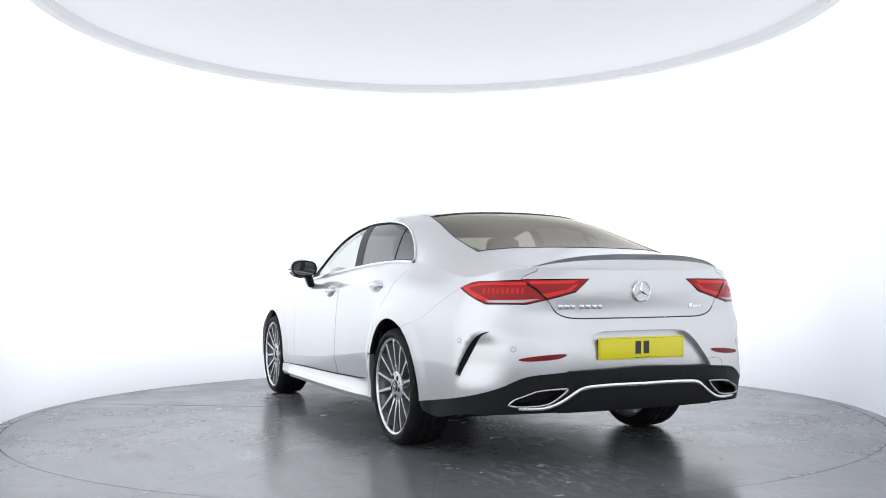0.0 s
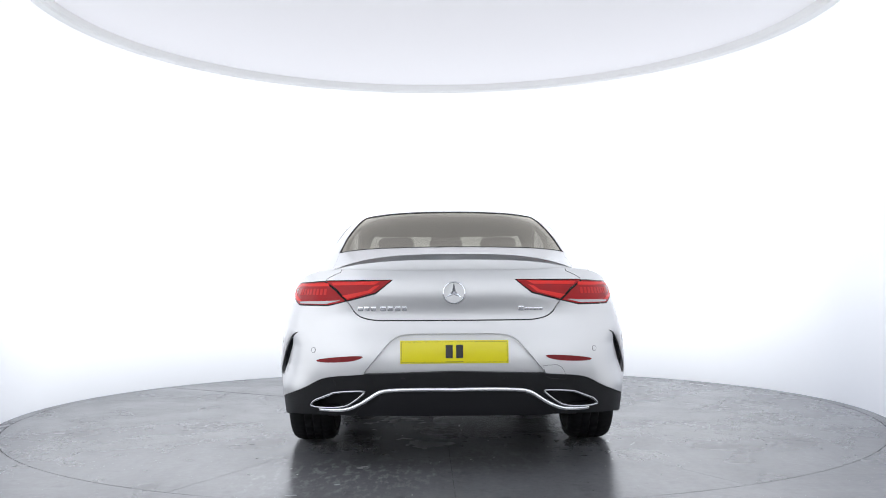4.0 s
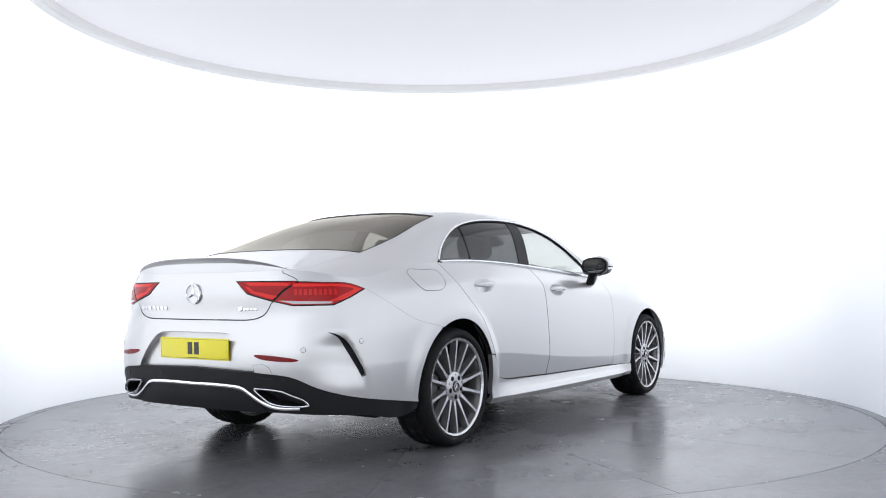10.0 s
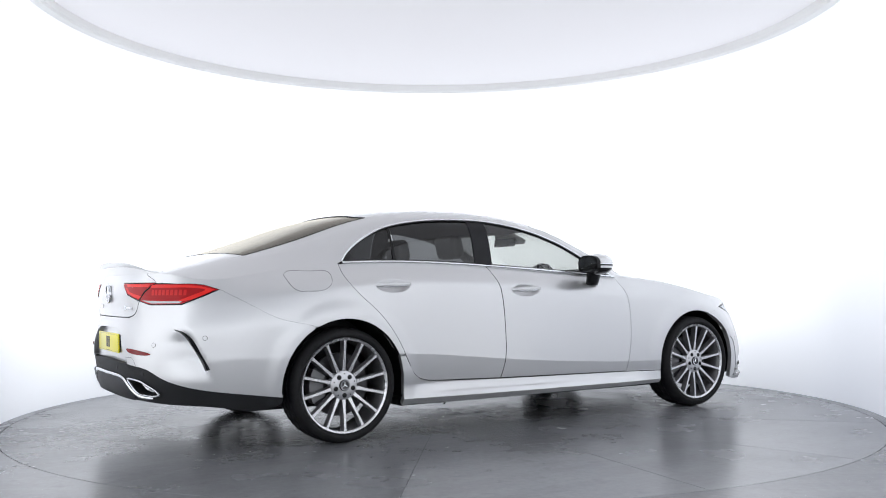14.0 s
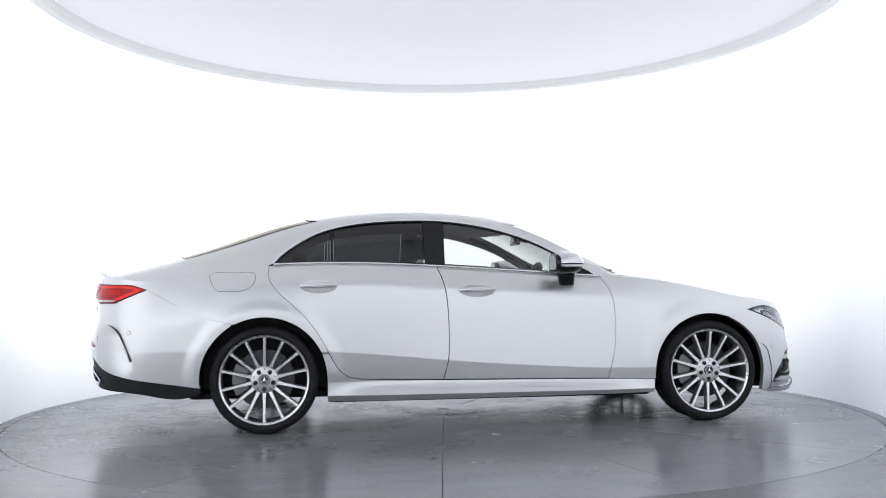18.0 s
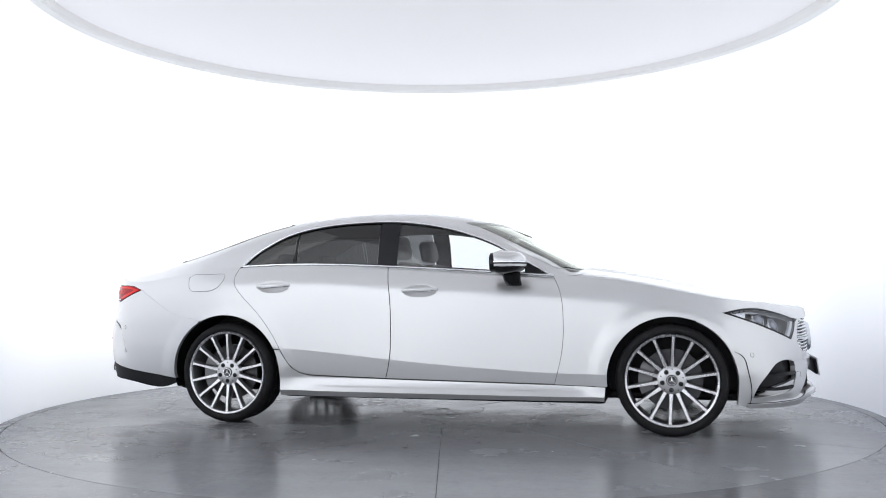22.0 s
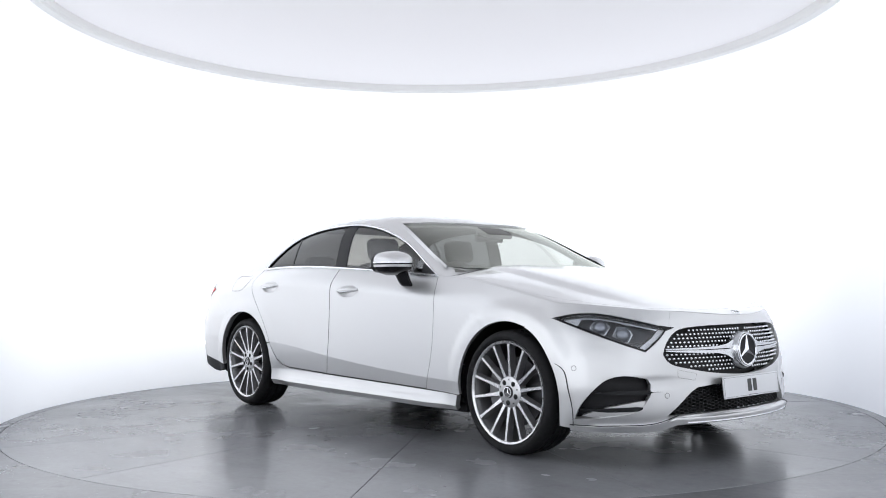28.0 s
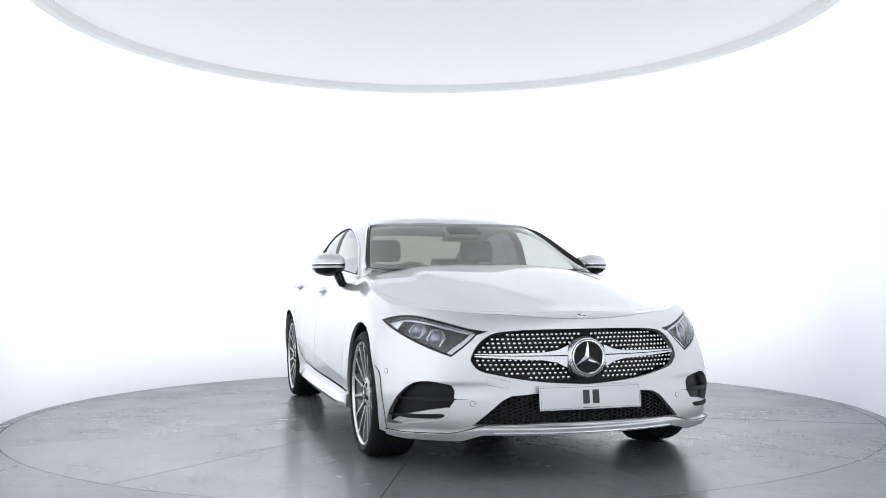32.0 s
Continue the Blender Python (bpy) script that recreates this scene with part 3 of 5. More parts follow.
def turntable():
    ob = new("turntable")
    tagged(ob, "round grey concrete turntable, scuffed and stained, under the car", "turntable")
    bm = bmesh.new()
    rings = lathe(bm, [(R_TABLE - .002, -.045), (R_TABLE - .002, -.0022)], 160, "z")
    cap(bm, rings[-1])
    cap(bm, rings[0])
    part("base_disc", bm, CRACK, ob)
    # one joint stands open, the rest are filled to a hair
    open_at = {56.5: .008, 30: .0022, 4.5: .0020, 338: .0022, 312: .0024, 284: .0016, 261: .0016, 234: .0014}
    for a0, a1 in zip(JOINTS, JOINTS[1:] + [JOINTS[0] + 360]):
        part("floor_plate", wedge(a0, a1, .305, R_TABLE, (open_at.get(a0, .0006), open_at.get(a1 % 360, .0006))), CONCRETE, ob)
    bm = bmesh.new()
    rings = lathe(bm, [(.30, -.02), (.30, -.001), (.298, .001), (.262, .001), (.260, -.002), (.256, -.002), (.254, .001), (.05, .0015), (.045, -.002), (.03, -.002)], 64, "z")
    cap(bm, rings[-1])
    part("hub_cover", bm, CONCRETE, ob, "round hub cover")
    # paint flakes and grit left by the tyres
    rnd = random.Random(7)
    bm = bmesh.new()
    for _ in range(190):
        a, r = rnd.choice((rnd.uniform(0, 6.283), rnd.gauss(3.2, .25))), rnd.choice((rnd.gauss(1.9, .25), rnd.uniform(.4, 2.9)))
        if not .35 < r < 2.95:
            continue
        s, k = rnd.choice((.003, .004, .006, .009)), rnd.randint(4, 6)
        x, y, z = r * math.cos(a), r * math.sin(a), rnd.uniform(.001, .003)
        ring = [bm.verts.new((x + s * rnd.uniform(.5, 1.6) * math.cos(6.283 * i / k), y + s * rnd.uniform(.3, 1.0) * math.sin(6.283 * i / k), z + rnd.uniform(0, .002))) for i in range(k)]
        f = bm.faces.new(ring)
        f.material_index = 0 if rnd.random() < .25 else 1
    tagged(part("grit", bm, [FLAKE, CRACK], ob, "pale flakes and dark grit"), kind="stuff")
    return ob


TABLE = turntable()


# ---- car ----
CAR = new("car")
tagged(CAR, "silver four-door coupe saloon with multi-spoke alloy wheels on a turntable", "car")


def belt(u0, u1, n=30, drop=.004):
    u = np.linspace(u0, u1, n)
    return list(zip(u, z_sh(np.interp(u, RING_S, RING_X)) - drop))


def rim_z(u, bonnet):
    """Height at which the lower body meets the top, by halving."""
    u = np.asarray(u, float)
    lo, hi = np.full(u.shape, .55), np.full(u.shape, 1.10)
    for _ in range(30):
        m = .5 * (lo + hi)
        p = low(u, m)
        v = np.maximum(0, solve_v(p[..., 0], np.abs(p[..., 1]), 0, bonnet))
        below = p[..., 2] < across(p[..., 0], v, bonnet)[1]
        lo, hi = np.where(below, m, lo), np.where(below, hi, m)
    e = np.interp(np.where(u < U_TAIL, 2 * U_TAIL - u, np.where(u > U_NOSE, 2 * U_NOSE - u, u)), RING_S, RING_E)
    return np.where(e > .9995, z_sh(np.interp(u, RING_S, RING_X)), .5 * (lo + hi))


def ridge(u0, u1, bonnet, n=30):
    u = np.linspace(u0, u1, n)
    return list(zip(u, rim_z(u, bonnet)))


def ridge_xv(u0, u1, bonnet, n=30):
    """The same line in the top skin's own coordinates."""
    u = np.linspace(u0, u1, n)
    p = low(u, rim_z(u, bonnet))
    v = np.maximum(0, solve_v(p[:, 0], np.abs(p[:, 1]), 0, bonnet))
    return list(zip(p[:, 0], np.where(p[:, 1] > 0, 2 - v, v)))


# lines shared by neighbouring panels, on the right side
DOOR_REAR = curvy([(-1.448, 1.050), (-1.450, .984), (-1.411, .911), (-1.262, .766), (-1.12, .586), (-1.05, .458), (-1.0, .384), (-.945, .347), (-.87, .331), (-.78, .327)])
DOOR_MID = curvy([(-.360, 1.043), (-.325, .92), (-.308, .794), (-.301, .576), (-.310, .431), (-.339, .317)])
DOOR_FRONT = curvy([(.757, .964), (.799, .877), (.822, .712), (.820, .566), (.796, .419), (.764, .301)])
ARCH_R = arc(-AXLE - .003, .336, .393, -9, 187)
ARCH_F = arc(AXLE + .002, .336, .386, 186, -6)
REAR_JOINT = curvy([(-1.665, .687), (-1.741, .706), (-1.870, .735), (-2.03, .815), (-2.194, .903)])
BOOT_SIDE = curvy([(-2.655, .985), (-2.572, .941), (-2.66, .895), (-2.743, .836), (-2.80, .778), (-2.865, .753), (-2.98, .746)])
HEAD_LOW = curvy([(1.769, .743), (1.958, .682), (2.10, .634), (2.195, .603), (2.293, .573)])
HEAD_IN = curvy([(2.293, .573), (2.363, .645), (2.387, .693)])
HEAD_TOP = curvy([(2.387, .693), (2.15, .744), (1.992, .768), (1.87, .763), (1.769, .743)])
DARK_LINE = curvy([(-1.856, .294), (-2.126, .331), (-2.46, .393), (-2.548, .423), (-2.64, .462), (-2.775, .480), (-2.86, .487)])
NOTCH = curvy([(-2.855, .490), (-2.915, .56), (-2.975, .632), (-3.02, .668), (-3.08, .680), (-3.2, .682)])

front_door = belt(-.360, .757) + DOOR_FRONT + DOOR_MID[::-1]
CREASE = [(u, float(z_cr(np.interp(u, RING_S, RING_X)))) for u in np.linspace(-1.3, 1.2, 60)]


def oval(u, z, a, b, n=28):
    return [(u + a * math.cos(2 * math.pi * i / n), z + b * math.sin(2 * math.pi * i / n)) for i in range(n)]


CUPS = {"front": (-.109, .886, .120, .043), "rear": (-1.135, .919, .120, .043)}


def crease(u0, u1):
    return [[q for q in CREASE if u0 < q[0] < u1]]


pair("front_door", sheet(front_door, low, lines=crease(-.31, .79), holes=[oval(*CUPS['front'])]), PAINT, CAR, dark_edge=True)
rear_door = belt(-1.448, -.360) + DOOR_MID + DOOR_REAR[::-1]
pair("rear_door", sheet(rear_door, low, lines=crease(-1.05, -.325), holes=[oval(*CUPS['rear'])]), PAINT, CAR, dark_edge=True)

wing = DOOR_FRONT + [(1.083, .293)] + [q for q in ARCH_F if q[0] < 1.60 and q[1] > .295] + [(1.62, .697)] + HEAD_TOP[::-1] + ridge(2.387, .757, True, 50)
HOOD_SIDE = curvy([(.74, .30), (.80, .19), (.88, .11), (1.02, .065), (1.25, .06), (1.5, .09), (1.8, .190), (2.0, .320), (2.10, .432)])
HOOD_FRONT = HOOD_SIDE + curvy([(2.10, .432), (2.165, .555), (2.216, .72), (2.236, 1.0)])[1:]
wing_top = [(.74, .0)] + ridge_xv(.757, 2.387, True, 50) + HOOD_SIDE[::-1]
pair("front_wing", joined(sheet(wing, low, gap=.0003, lines=crease(.815, 1.075)), sheet(wing_top, bonnet_skin, .04, .03, gap=0)), PAINT, CAR)

bonnet = HOOD_FRONT + [(x, 2 - v) for x, v in HOOD_FRONT[::-1]] + [(.86, 1.6), (.94, 1.3), (.97, 1.0), (.94, .7), (.86, .4)]
skin("bonnet", sheet(bonnet, bonnet_skin, .03, .03, gap=.0013), PAINT, CAR, dark_edge=True)

quarter = ridge(-1.448, -2.655, False, 50) + BOOT_SIDE[:7] + [(-2.531, .941), (-2.28, .931), (-2.194, .903)] + REAR_JOINT[::-1] + [q for q in ARCH_R[::-1] if q[0] > -1.66 and q[1] > .50] + [(-1.113, .503), (-1.076, .503)] + [q for q in DOOR_REAR[::-1] if q[1] > .51]
BACK_SIDE = curvy([(-1.985, .42), (-1.8, .425), (-1.6, .445), (-1.35, .52), (-1.14, .588)], 4)
SCREEN_SIDE = curvy([(.125, .556), (.37, .44), (.57, .34), (.785, .232)], 5)
ROOF_LINE = curvy([(-1.14, .588), (-.7, .62), (-.3, .612), (.125, .556)], 6)
# the window opening in the cabin's side, as (x, z)
SIDE_TOP = curvy([(-1.421, 1.067), (-1.381, 1.112), (-1.294, 1.181), (-1.115, 1.275), (-.927, 1.323), (-.736, 1.347), (-.543, 1.356), (-.349, 1.355), (-.155, 1.335), (.037, 1.299), (.225, 1.242), (.337, 1.198), (.590, 1.060), (.757, .972)])


def xz_v(points):
    q = np.array(points)
    return list(zip(q[:, 0], solve_v(q[:, 0], q[:, 1], 1, False)))


def xy_v(points):
    q = np.array(dense(points, .04, False))
    v = solve_v(q[:, 0], np.abs(q[:, 1]), 0, False)
    return list(zip(q[:, 0], np.where(q[:, 1] > 0, 2 - v, v)))


BOOT_EDGE = ridge_xv(-2.655, -2.655, False, 1) + xy_v([(-2.42, -.604), (-2.3, -.607), (-2.1, -.61)]) + [(-1.985, .42)]
top_line = xz_v(SIDE_TOP)
pillar = ridge_xv(-2.655, -1.448, False, 50) + top_line + [(.80, .0), (.87, .03), (.925, .12), (.935, .28), (.905, .40), (.84, .325)] + SCREEN_SIDE[::-1] + ROOF_LINE[::-1][1:] + BACK_SIDE[::-1][1:] + BOOT_EDGE[::-1][1:]


def pillar_skin(x, v):
    """The cabin's skin, running down into the bonnet's at the foot of the windscreen pillar."""
    k = smooth(.74, .89, np.broadcast_arrays(x, v)[0])[..., None]
    return upper(x, v) * (1 - k) + (bonnet_skin(x, v) + np.array((0, 0, .002))) * k


pair("rear_quarter", joined(sheet(quarter, low, gap=0), sheet(pillar, pillar_skin, .04, .025, gap=0)), PAINT, CAR, "rear wing with pillar and roof rail in silver paint", True)

def both_sides(half):
    return half + [(x, 2 - v) for x, v in half[::-1]]


HEADER = [(.215, .64), (.29, .78), (.33, 1.0)]
BACK_TOP = [(-1.195, .68), (-1.215, .85), (-1.215, 1.0)]
skin("roof", sheet(both_sides(BACK_TOP[::-1] + ROOF_LINE + HEADER), upper, .04, .03, gap=.001), PAINT, CAR)
screen = both_sides([(.965, 1.0), (.95, .75), (.89, .42)] + SCREEN_SIDE[::-1] + HEADER)
skin("windscreen", sheet(screen, upper, .04, .03, depth=.004, lift=-.011), SCREEN, CAR, "clear laminated windscreen")
back = both_sides([(-2.045, 1.0), (-2.045, .8), (-2.02, .58)] + BACK_SIDE + BACK_TOP)
skin("rear_window", sheet(back, upper, .04, .03, depth=.004, lift=-.003), REAR_TINT, CAR, "bronze-tinted rear window")



def screen_moulding(sign):
    """The windscreen pillar's raised edge: silver outside, black rubber towards the glass."""
    bm = bmesh.new()
    q = np.array(dense(SCREEN_SIDE, .03, False))
    a, b = upper(q[:, 0], q[:, 1] + .012), upper(q[:, 0], q[:, 1] - .055)
    rows = []
    for i in range(len(q)):
        e = upper(q[i, 0], q[i, 1] - .012)
        n = Vector(e - upper(q[i, 0], q[i, 1] - .05)).cross(Vector(upper(q[i, 0] + .01, q[i, 1]) - upper(q[i, 0], q[i, 1]))).normalized()
        n = n if n.z > 0 else -n
        hgt = (.007 + .016 * i / (len(q) - 1)) * float(smooth(.80, .70, q[i, 0]) * smooth(.12, .24, q[i, 0]))
        crest = Vector(e) + n * hgt
        side = Vector((Vector(b[i]) + crest) / 2) + n * .003
        rows.append([bm.verts.new((p[0], p[1] * -sign, p[2])) for p in (Vector(a[i]) - n * .012, crest - n * .001, crest, side, Vector(b[i]) - n * .001)])
    for r0, r1 in zip(rows, rows[1:]):
        for j in range(4):
            bm.faces.new((r0[j], r0[j + 1], r1[j + 1], r1[j])).material_index = 0 if j == 0 else 1
    return part("screen_moulding", bm, [BLACK, PAINT], CAR, "silver windscreen pillar edge with a black rubber side", smooth_angle=50)


screen_moulding(1)
screen_moulding(-1)
# side windows, chrome line and pillars
BASE_LINE = [(x, 0.002) for x in np.linspace(.752, -1.415, 60)]
opening = top_line + BASE_LINE


def cut_x(points, x0, x1):
    p = half_plane([tuple(q) for q in points], 0, x1, True)
    return half_plane(p, 0, x0, False)


pair("front_window", sheet(cut_x(opening, -.30, .56), upper, .04, .03, depth=.003, lift=-.006), CLEAR, CAR, "clear front side window")
pair("rear_side_window", sheet(cut_x(opening, -1.035, -.44), upper, .04, .03, depth=.003, lift=-.006), TINT, CAR, "dark tinted side window")
pair("quarter_window", sheet(cut_x(opening, -1.42, -1.055), upper, .03, .03, depth=.003, lift=-.006), TINT, CAR, "small dark tinted quarter window")
pair("door_pillar", sheet(cut_x(opening, -.44, -.30), upper, .03, .03, depth=.01, lift=-.004), BLACK, CAR, "gloss black pillar cover")
pair("window_divider", sheet(cut_x(opening, -1.055, -1.035), upper, .03, .03, depth=.01, lift=-.003), GLOSS_BLACK, CAR)
pair("mirror_triangle", sheet(cut_x(opening, .56, .75), upper, .03, .03, depth=.01, lift=-.004), BLACK, CAR)


def rail(name, fn, line, radius, mat, label="", flat=1.0, lift=.0, both=True):
    q = np.array(line)
    pts = fn(q[:, 0], q[:, 1]) - np.array((0, lift, 0))
    obs = []
    for s in (1, -1) if both else (1,):
        bm = bmesh.new()
        tube(bm, [(x, s * y, z) for x, y, z in pts], radius, 8, flat=flat)
        obs.append(part(name, bm, mat, CAR, label))
    return obs


rail("window_trim", upper, [(x, v + .002) for x, v in top_line], .0075, BRIGHT, "chrome window surround", lift=.003)
rail("window_seal", upper, [(x, v - .013) for x, v in top_line[4:-4]], .0045, GAP, "black window seal")
rail("belt_trim", upper, [(x, .001) for x in np.linspace(-1.42, .752, 60)], .0095, BRIGHT, "chrome beltline strip", lift=.009)
rail("belt_seal", upper, [(x, .008) for x in np.linspace(-1.41, .745, 60)], .010, GAP, "black beltline seal", lift=-.015)

# bumpers, boot lid and lower trim go round the ends
right = [q for q in ARCH_F if q[0] > 1.60 and q[1] > .21][::-1]
bump_front = right + [(1.62, .697)] + HEAD_LOW + HEAD_IN[1:]
top_edge = ridge(2.387, 2 * U_NOSE - 2.387, True, 80)
left = flip_u(bump_front, U_NOSE)
lower = [(2 * U_NOSE - 1.85, .20)] + [(u, .195 + .03 * float(smooth(.56, .48, abs(u - U_NOSE)))) for u in np.linspace(2 * U_NOSE - 1.9, 1.9, 60)] + [(1.85, .20)]
outline_f = bump_front + top_edge + left + lower
GRILLE = curvy([(2.388, .560), (2.398, .615), (2.436, .674), (2.505, .693), (2.689, .702), (U_NOSE, .704)])
GRILLE = GRILLE + flip_u(GRILLE, U_NOSE)[1:]
low_half = curvy([(U_NOSE, .440), (2.80, .449), (2.63, .469), (2.495, .494), (2.416, .524), (2.388, .560)])
GRILLE = GRILLE + flip_u(low_half, U_NOSE)[1:] + low_half[1:-1]
MOUTH = [(2.395, .252), (2.456, .298), (2.546, .370), (2.59, .391), (2.70, .401), (U_NOSE, .406)]
MOUTH = MOUTH + flip_u(MOUTH, U_NOSE)[1:] + [(U_NOSE + .2, .262), (U_NOSE, .262), (U_NOSE - .2, .262)]
INTAKE = curvy([(1.930, .243), (1.942, .277), (1.967, .322), (2.028, .389), (2.085, .434), (2.146, .456), (2.222, .457), (2.307, .441)]) + [(2.324, .415), (2.318, .365), (2.284, .321), (2.264, .291), (2.20, .272), (2.05, .250)]
INTAKE_L = flip_u(INTAKE, U_NOSE)
skin("front_bumper", sheet(outline_f, low, .022, .02, gap=0, depth=.03, holes=[GRILLE, MOUTH, INTAKE, INTAKE_L]), PAINT, CAR)
front_line = [q for q in HOOD_FRONT if q[1] >= .4319]
nose_top = ridge_xv(2.387, 2 * U_NOSE - 2.387, True, 60) + [(x, 2 - v) for x, v in front_line] + front_line[::-1][1:]
skin("nose_panel", sheet(nose_top, bonnet_skin, .03, .03, gap=0), PAINT, CAR)

lamp_in = [(-2.572, .941), (-2.965, .943), (-2.886, .878), (-2.735, .840)]
bumper_r = [q for q in ARCH_R if q[0] < -1.66 and q[1] > .296][::-1] + REAR_JOINT + [(-2.300, .861), (-2.416, .820), (-2.636, .818), (-2.735, .840)] + [q for q in BOOT_SIDE if q[1] < .835] + [(U_TAIL, .745)]
under = DARK_LINE + NOTCH[1:] + [(U_TAIL, .682)]
lower_left = [(2 * U_TAIL - a, b) for a, b in under]
rb = bumper_r + flip_u(bumper_r, U_TAIL)[1:] + lower_left + under[::-1][1:]
VENT = curvy([(-2.470, .688), (-2.425, .677), (-2.376, .645), (-2.320, .562), (-2.267, .469)]) + curvy([(-2.294, .461), (-2.338, .541), (-2.385, .616), (-2.428, .666), (-2.468, .685)])
VENT_L = flip_u(VENT, U_TAIL)
skin("rear_bumper", sheet(rb, low, .022, .02, gap=.001, depth=.03, holes=[VENT, VENT_L]), PAINT, CAR)
notch = NOTCH + [(U_TAIL, .682)]
notch = notch + flip_u(notch, U_TAIL)[1:]
skin("plate_recess", sheet(notch, low, .04, .03, gap=-.01, depth=0, lift=-.03), PAINT, CAR)
boot_half = [(u, z + .0035) for u, z in ridge(U_TAIL, -2.655, False, 20)] + BOOT_SIDE[:7] + lamp_in[1:3] + [(-2.735, .840)] + [q for q in BOOT_SIDE if q[1] < .835] + [(U_TAIL, .745)]
right_half = boot_half
boot_poly = right_half[1:-1]
boot_all = boot_poly + [(U_TAIL, .745)] + flip_u(boot_poly, U_TAIL) + [boot_half[0]]
boot_top = ridge_xv(-2.655, 2 * U_TAIL + 2.655, False, 50) + [(x, 2 - v) for x, v in BOOT_EDGE] + [(-2.02, 1.42), (-2.045, 1.2), (-2.047, 1.0), (-2.045, .8), (-2.02, .58)] + BOOT_EDGE[::-1]
skin("boot_lid", joined(sheet(boot_all, low, .03, .03, gap=.003), sheet(boot_top, upper, .03, .03, gap=.001)), PAINT, CAR, dark_edge=True)

DIFF_LOW = curvy([(-1.86, .262), (-1.93, .235), (-2.2, .255), (-2.515, .278), (-2.786, .285), (-2.95, .282), (U_TAIL, .28)])
diff = DARK_LINE + [(-2.86, .488), (U_TAIL, .50)]
diff = diff + flip_u(diff, U_TAIL)[1:] + [(2 * U_TAIL - a, b) for a, b in DIFF_LOW] + DIFF_LOW[::-1][1:]
PIPE = [(-2.868, .402), (-2.85, .407), (-2.76, .403)] + curvy([(-2.70, .396), (-2.63, .370), (-2.572, .340), (-2.563, .328)]) + [(-2.60, .321), (-2.68, .321), (-2.75, .328), (-2.79, .345)]
PIPE = rounded(dense(PIPE, .05))
PIPE_L = flip_u(PIPE, U_TAIL)
skin("rear_diffuser", sheet(diff, low, .03, .02, gap=.001, depth=.05, lift=-.004, holes=[PIPE, PIPE_L]), DARK, CAR, "dark grey rear diffuser trim")

SKIRT = [(-1.078, .192), (1.07, .203), (1.078, .292), (.764, .298), (-.339, .313), (-.78, .323), (-.87, .327), (-.947, .343), (-1.0, .380), (-1.05, .455), (-1.072, .497), (-1.113, .497), (-1.095, .44), (-1.083, .38), (-1.078, .30)]


def skirt_skin(u, z):
    p = low(u, z)
    # a hollow ledge that runs out to a thin lower lip
    t = np.clip((.318 - z) / .088, 0, 1)
    k = .008 * smooth(.50, .36, z) + (.018 + .034 * smooth(-1.08, -.78, u) * smooth(1.08, .80, u)) * t ** 1.5 - .45 * np.maximum(0, .230 - z) + .006 * smooth(.270, .258, z) * smooth(-.95, -.6, u) * smooth(.98, .6, u)
    return np.stack([p[..., 0], p[..., 1] - k, p[..., 2]], -1)


pair("side_skirt", sheet(SKIRT, skirt_skin, .05, .010, gap=.001, depth=.03, lines=[[(u, .230) for u in np.linspace(-1.07, 1.06, 40)]]), PAINT, CAR)

# lamps
HEAD = HEAD_LOW + HEAD_IN[1:] + HEAD_TOP[1:-1]
HEAD_HOLE = shrink(HEAD, .010)
pair("headlamp_frame", sheet(HEAD, low, .025, .02, depth=.05, gap=.002, holes=[HEAD_HOLE]), GLOSS_BLACK, CAR, "black headlamp surround")
pair("headlamp_housing", sheet(HEAD, low, .025, .02, depth=0, gap=-.004, lift=-.05), LAMP_DARK, CAR, "dark headlamp housing")
pair("headlamp_glass", sheet(HEAD_HOLE, low, .025, .02, depth=.003, gap=0, lift=-.001), LENS, CAR, "clear headlamp cover")
drl = [(2.262, .592), (2.290, .580), (2.352, .645), (2.372, .684), (2.345, .688), (2.322, .650)]
pair("light_strip", sheet(drl, low, .015, .012, depth=.02, gap=0, lift=-.014), PLATE_W, CAR, "white daytime light guide")
brow = curvy([(2.35, .692), (2.15, .733), (1.99, .757), (1.87, .753)]) + curvy([(1.90, .743), (1.99, .745), (2.15, .721), (2.33, .683)])
pair("lamp_brow", sheet(brow, low, .02, .012, depth=.01, gap=0, lift=-.018), DULL_CHROME, CAR, "chrome strip inside the headlamp")
wedge = [(1.815, .741), (1.87, .750), (1.93, .742), (1.915, .702)]
pair("lamp_reflector", sheet(wedge, low, .02, .012, depth=.01, gap=0, lift=-.02), SATIN, CAR, "silver reflector wedge")
low_fin = curvy([(1.99, .688), (2.10, .650), (2.20, .618), (2.262, .598)]) + curvy([(2.27, .612), (2.20, .634), (2.10, .668), (2.0, .702)])
pair("lamp_fin", sheet(low_fin, low, .02, .012, depth=.01, gap=0, lift=-.035), LAMP_DARK, CAR)
tip = [(2.335, .705), (2.387, .698), (2.424, .694), (2.402, .685), (2.383, .678)]
pair("lamp_tip", sheet(tip, low, .02, .012, depth=.004, gap=0, lift=.0012), GLOSS_BLACK, CAR, "black point of the headlamp surround")


